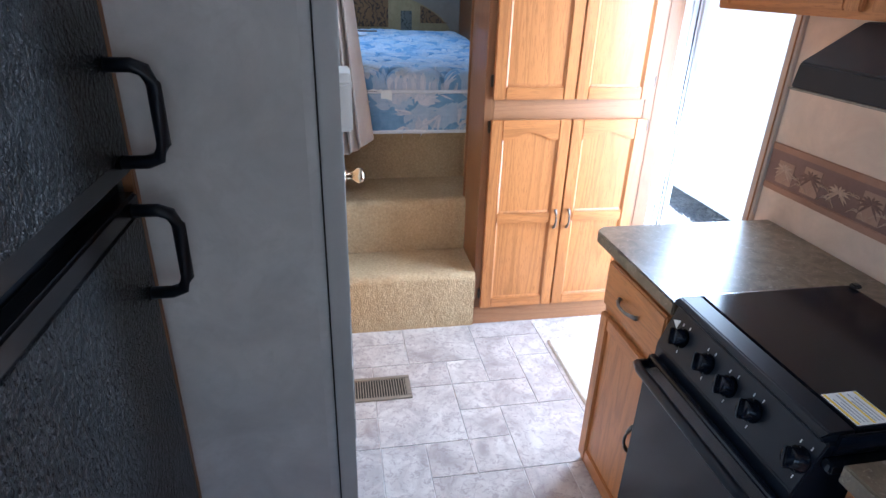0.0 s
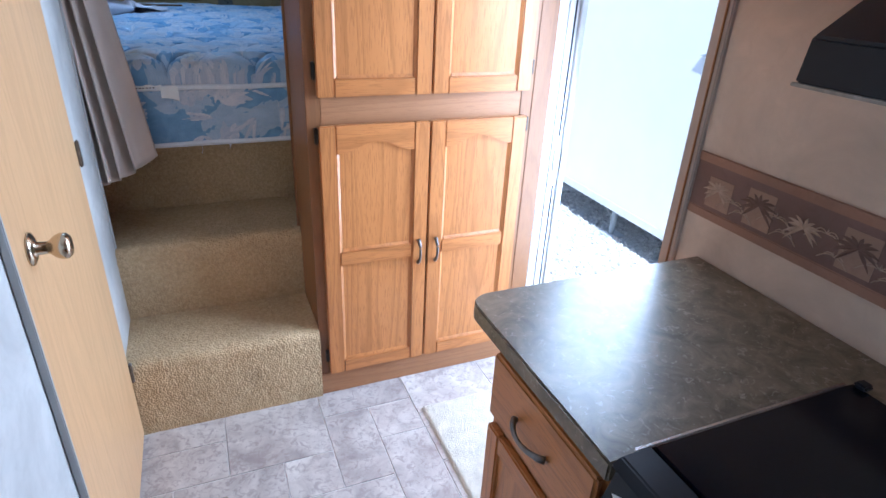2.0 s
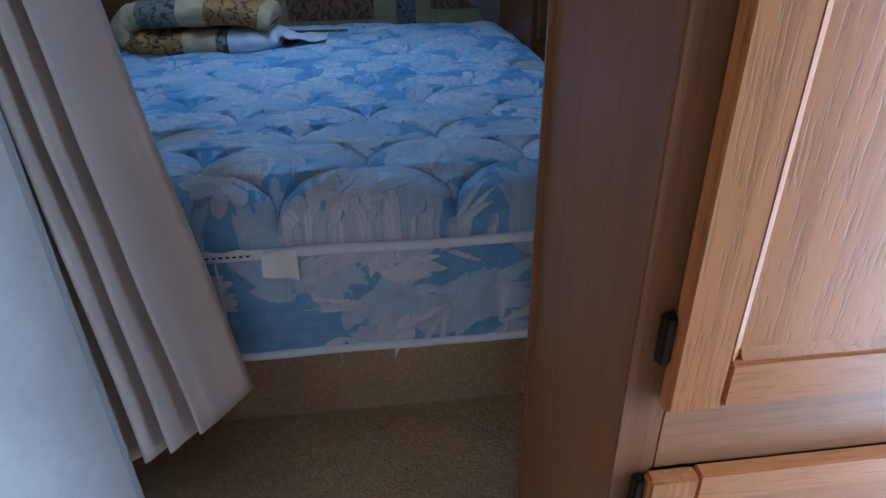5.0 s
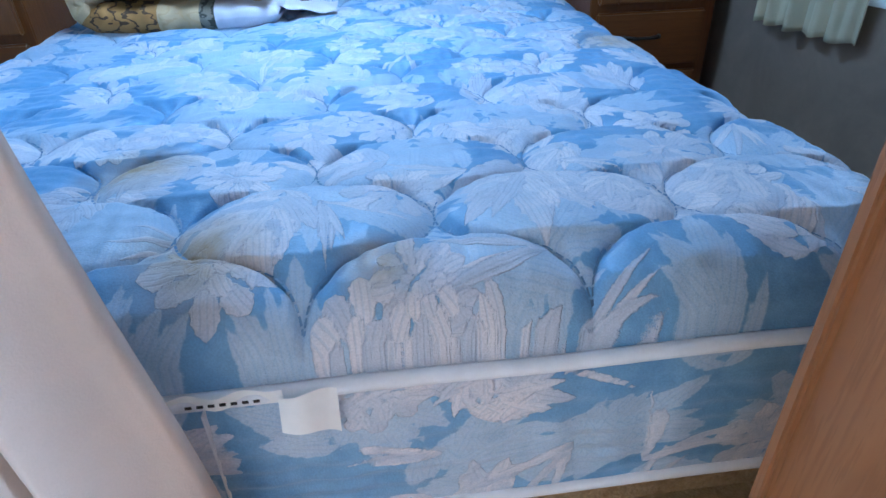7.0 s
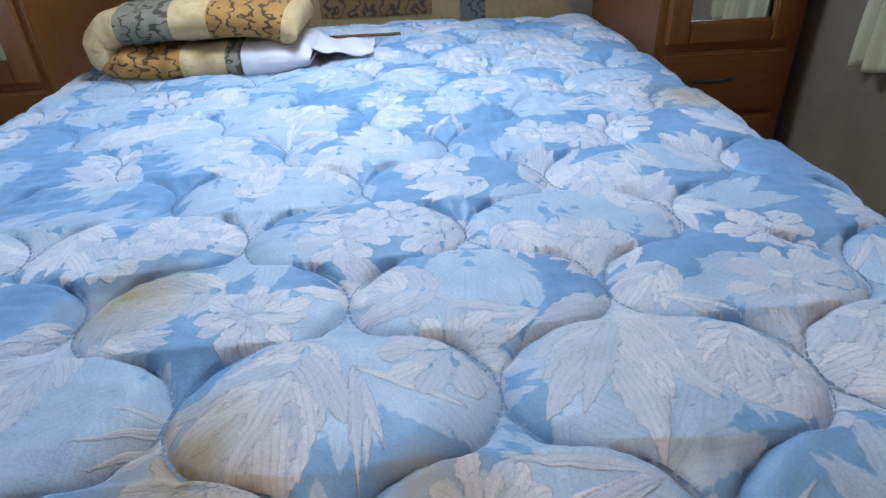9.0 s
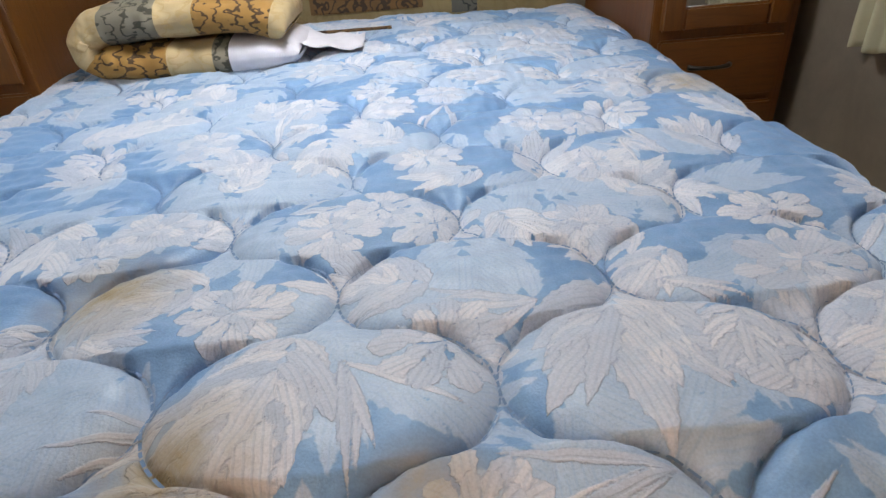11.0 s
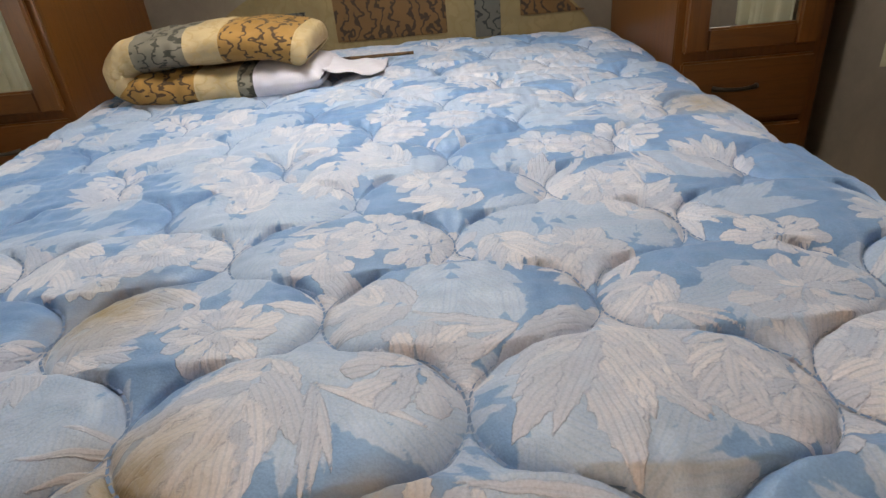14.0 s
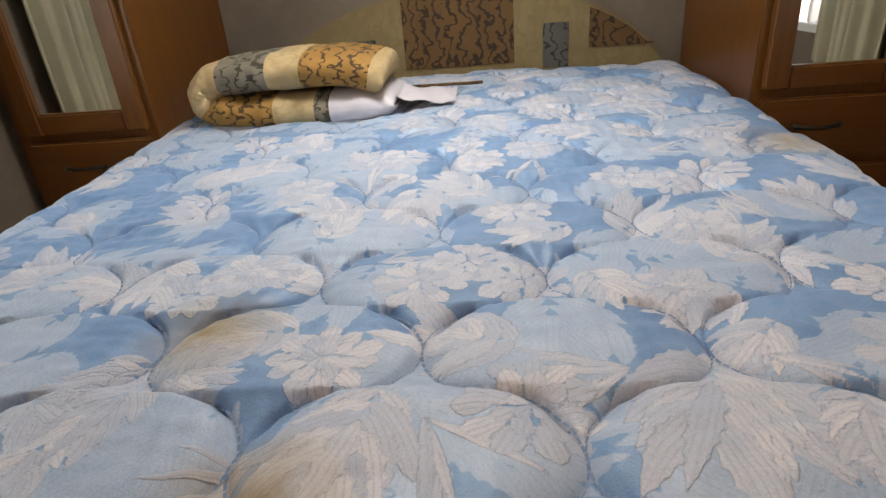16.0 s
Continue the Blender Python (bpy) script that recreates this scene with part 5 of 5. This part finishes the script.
def patch(x0, x1, z0, z1, mat):
    top = lambda x: HZ + HB * math.sqrt(max(0.0, 1 - ((x - HC) / HA) ** 2)) - 0.012
    n = 8
    xs = [x0 + (x1 - x0) * k / n for k in range(n + 1)]
    out = [(x0, z0), (x1, z0)] + [(x, max(z0 + 0.004, min(z1, top(x)))) for x in reversed(xs)]
    prism("patch", out, 0.005, mat, Matrix.Translation((0, 5.0055, 0)) @ pose(0, 0, 0, 90), hb, 0.0012)


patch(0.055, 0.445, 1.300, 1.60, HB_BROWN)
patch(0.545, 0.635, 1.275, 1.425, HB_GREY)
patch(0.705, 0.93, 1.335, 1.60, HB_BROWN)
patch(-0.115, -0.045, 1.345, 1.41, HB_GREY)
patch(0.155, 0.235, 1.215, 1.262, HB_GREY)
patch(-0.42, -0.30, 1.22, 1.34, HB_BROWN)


# ---- wardrobes beside the bed ----
def wardrobe(x0, x1, inner):
    w = group_of("wardrobe", ((x0 + x1) / 2, 4.74, 0.905), "oak bedside wardrobe, its colour dimmed, with mirrored door over drawers", "wardrobe", "wardrobes beside the bed")
    box("body", (x0, 4.45, 0.905), (x1, 5.058, 2.34), DIM_OAK, w, 0.003)
    dx0, dx1 = (x0 + 0.02, x1 - 0.035) if inner < 0 else (x0 + 0.035, x1 - 0.02)
    d = group_of("door", ((dx0 + dx1) / 2, 4.44, 1.26), "", "")
    for k in ("label", "category"):
        if k in d:
            del d[k]
    under(d, w)
    fw = 0.062
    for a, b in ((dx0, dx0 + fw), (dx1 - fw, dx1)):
        box("stile", (a, 4.428, 1.262), (b, 4.4495, 2.25), DIM_OAK, d, 0.006, 3)
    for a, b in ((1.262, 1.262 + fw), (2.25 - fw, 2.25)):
        box("rail", (dx0 + fw, 4.4295, a), (dx1 - fw, 4.4495, b), DIM_OAK_X, d, 0.006, 3)
    tagged(box("mirror", (dx0 + fw - 0.004, 4.441, 1.262 + fw - 0.004), (dx1 - fw + 0.004, 4.446, 2.25 - fw + 0.004), MIRROR, d, 0.0), "clear mirror glass")
    for z0, z1 in ((1.068, 1.240), (0.925, 1.052)):
        r = group_of("drawer", ((dx0 + dx1) / 2, 4.44, z0), "", "")
        for k in ("label", "category"):
            if k in r:
                del r[k]
        under(r, w)
        box("front", (dx0, 4.432, z0), (dx1, 4.4495, z1), DIM_OAK_X, r, 0.006, 3)
        handle_bow(r, (dx0 + dx1) / 2 - 0.03, 4.432, (z0 + z1) / 2 + 0.01, 0.12, "x", (0, -1, 0), BRONZE)
    return w


wardrobe(1.04, 1.455, -1)
wardrobe(-1.045, -0.61, 1)


# ---- floor register and tiles, last ----
reg = group_of("floor_register", (0.13, 2.075, 0), "tan metal floor register with dark slots", "floor register")
box("tray", (-0.0 + 0.004, 2.0, 0.0), (0.262, 2.15, 0.002), DARK, reg, 0)
for a, b in (((0.004, 1.995, 0.0), (0.268, 2.017, 0.006)), ((0.004, 2.135, 0.0), (0.268, 2.157, 0.006)), ((0.246, 2.017, 0.0), (0.268, 2.135, 0.006))):
    box("frame", a, b, VENT, reg, 0.002)
for k in range(21):
    box("slat", (0.008 + 0.0115 * k, 2.017, 0.001), (0.0125 + 0.0115 * k, 2.135, 0.0055), VENT, reg, 0.0008, 1)

U = 0.175
FIXED = [(0, 1, 2, 2), (2, 1, 1, 1), (2, 2, 2, 1), (2, 3, 1, 1), (3, 3, 1, 2), (1, 0, 1, 1), (2, 0, 1, 1), (3, 0, 2, 2), (0, -1, 1, 2), (1, 4, 2, 2), (-1, 4, 2, 1), (0, 3, 2, 1), (4, 2, 1, 2), (4, 4, 1, 1), (5, 1, 2, 2), (3, 5, 2, 1)]
floor_ob = bpy.data.objects["floor"]
taken, tiles = set(), []
for i, j, w, h in FIXED:
    tiles.append((i, j, w, h))
    taken |= {(a, b) for a in range(i, i + w) for b in range(j, j + h)}
pick = random.Random(11)
for j in range(-21, 7):
    for i in range(-8, 9):
        if (i, j) in taken:
            continue
        shapes = [(2, 2), (2, 1), (1, 2), (1, 1)]
        pick.shuffle(shapes)
        for w, h in shapes + [(1, 1)]:
            cells = {(a, b) for a in range(i, i + w) for b in range(j, j + h)}
            if not cells & taken:
                taken |= cells
                tiles.append((i, j, w, h))
                break
shared = {}
for i, j, w, h in tiles:
    x0, x1 = max(0.105 + U * i, -1.07), min(0.105 + U * (i + w), 1.51)
    y0, y1 = max(1.54 + U * j, -1.99), min(1.54 + U * (j + h), 2.60)
    if j > -4:
        x0 = max(x0, 0.001)
    if x1 - x0 < 0.01 or y1 - y0 < 0.01:
        continue
    g = 0.0016
    key = (round(x1 - x0, 3), round(y1 - y0, 3))
    if key not in shared:
        t = box("tile", (x0 + g, y0 + g, -0.003), (x1 - g, y1 - g, 0.0), TILE, floor_ob, 0.0009, 1)
        shared[key] = t.data
    else:
        t = new("tile", shared[key])
        t.matrix_basis = Matrix.Translation(((x0 + x1) / 2, (y0 + y1) / 2, -0.0015))
        under(t, floor_ob)
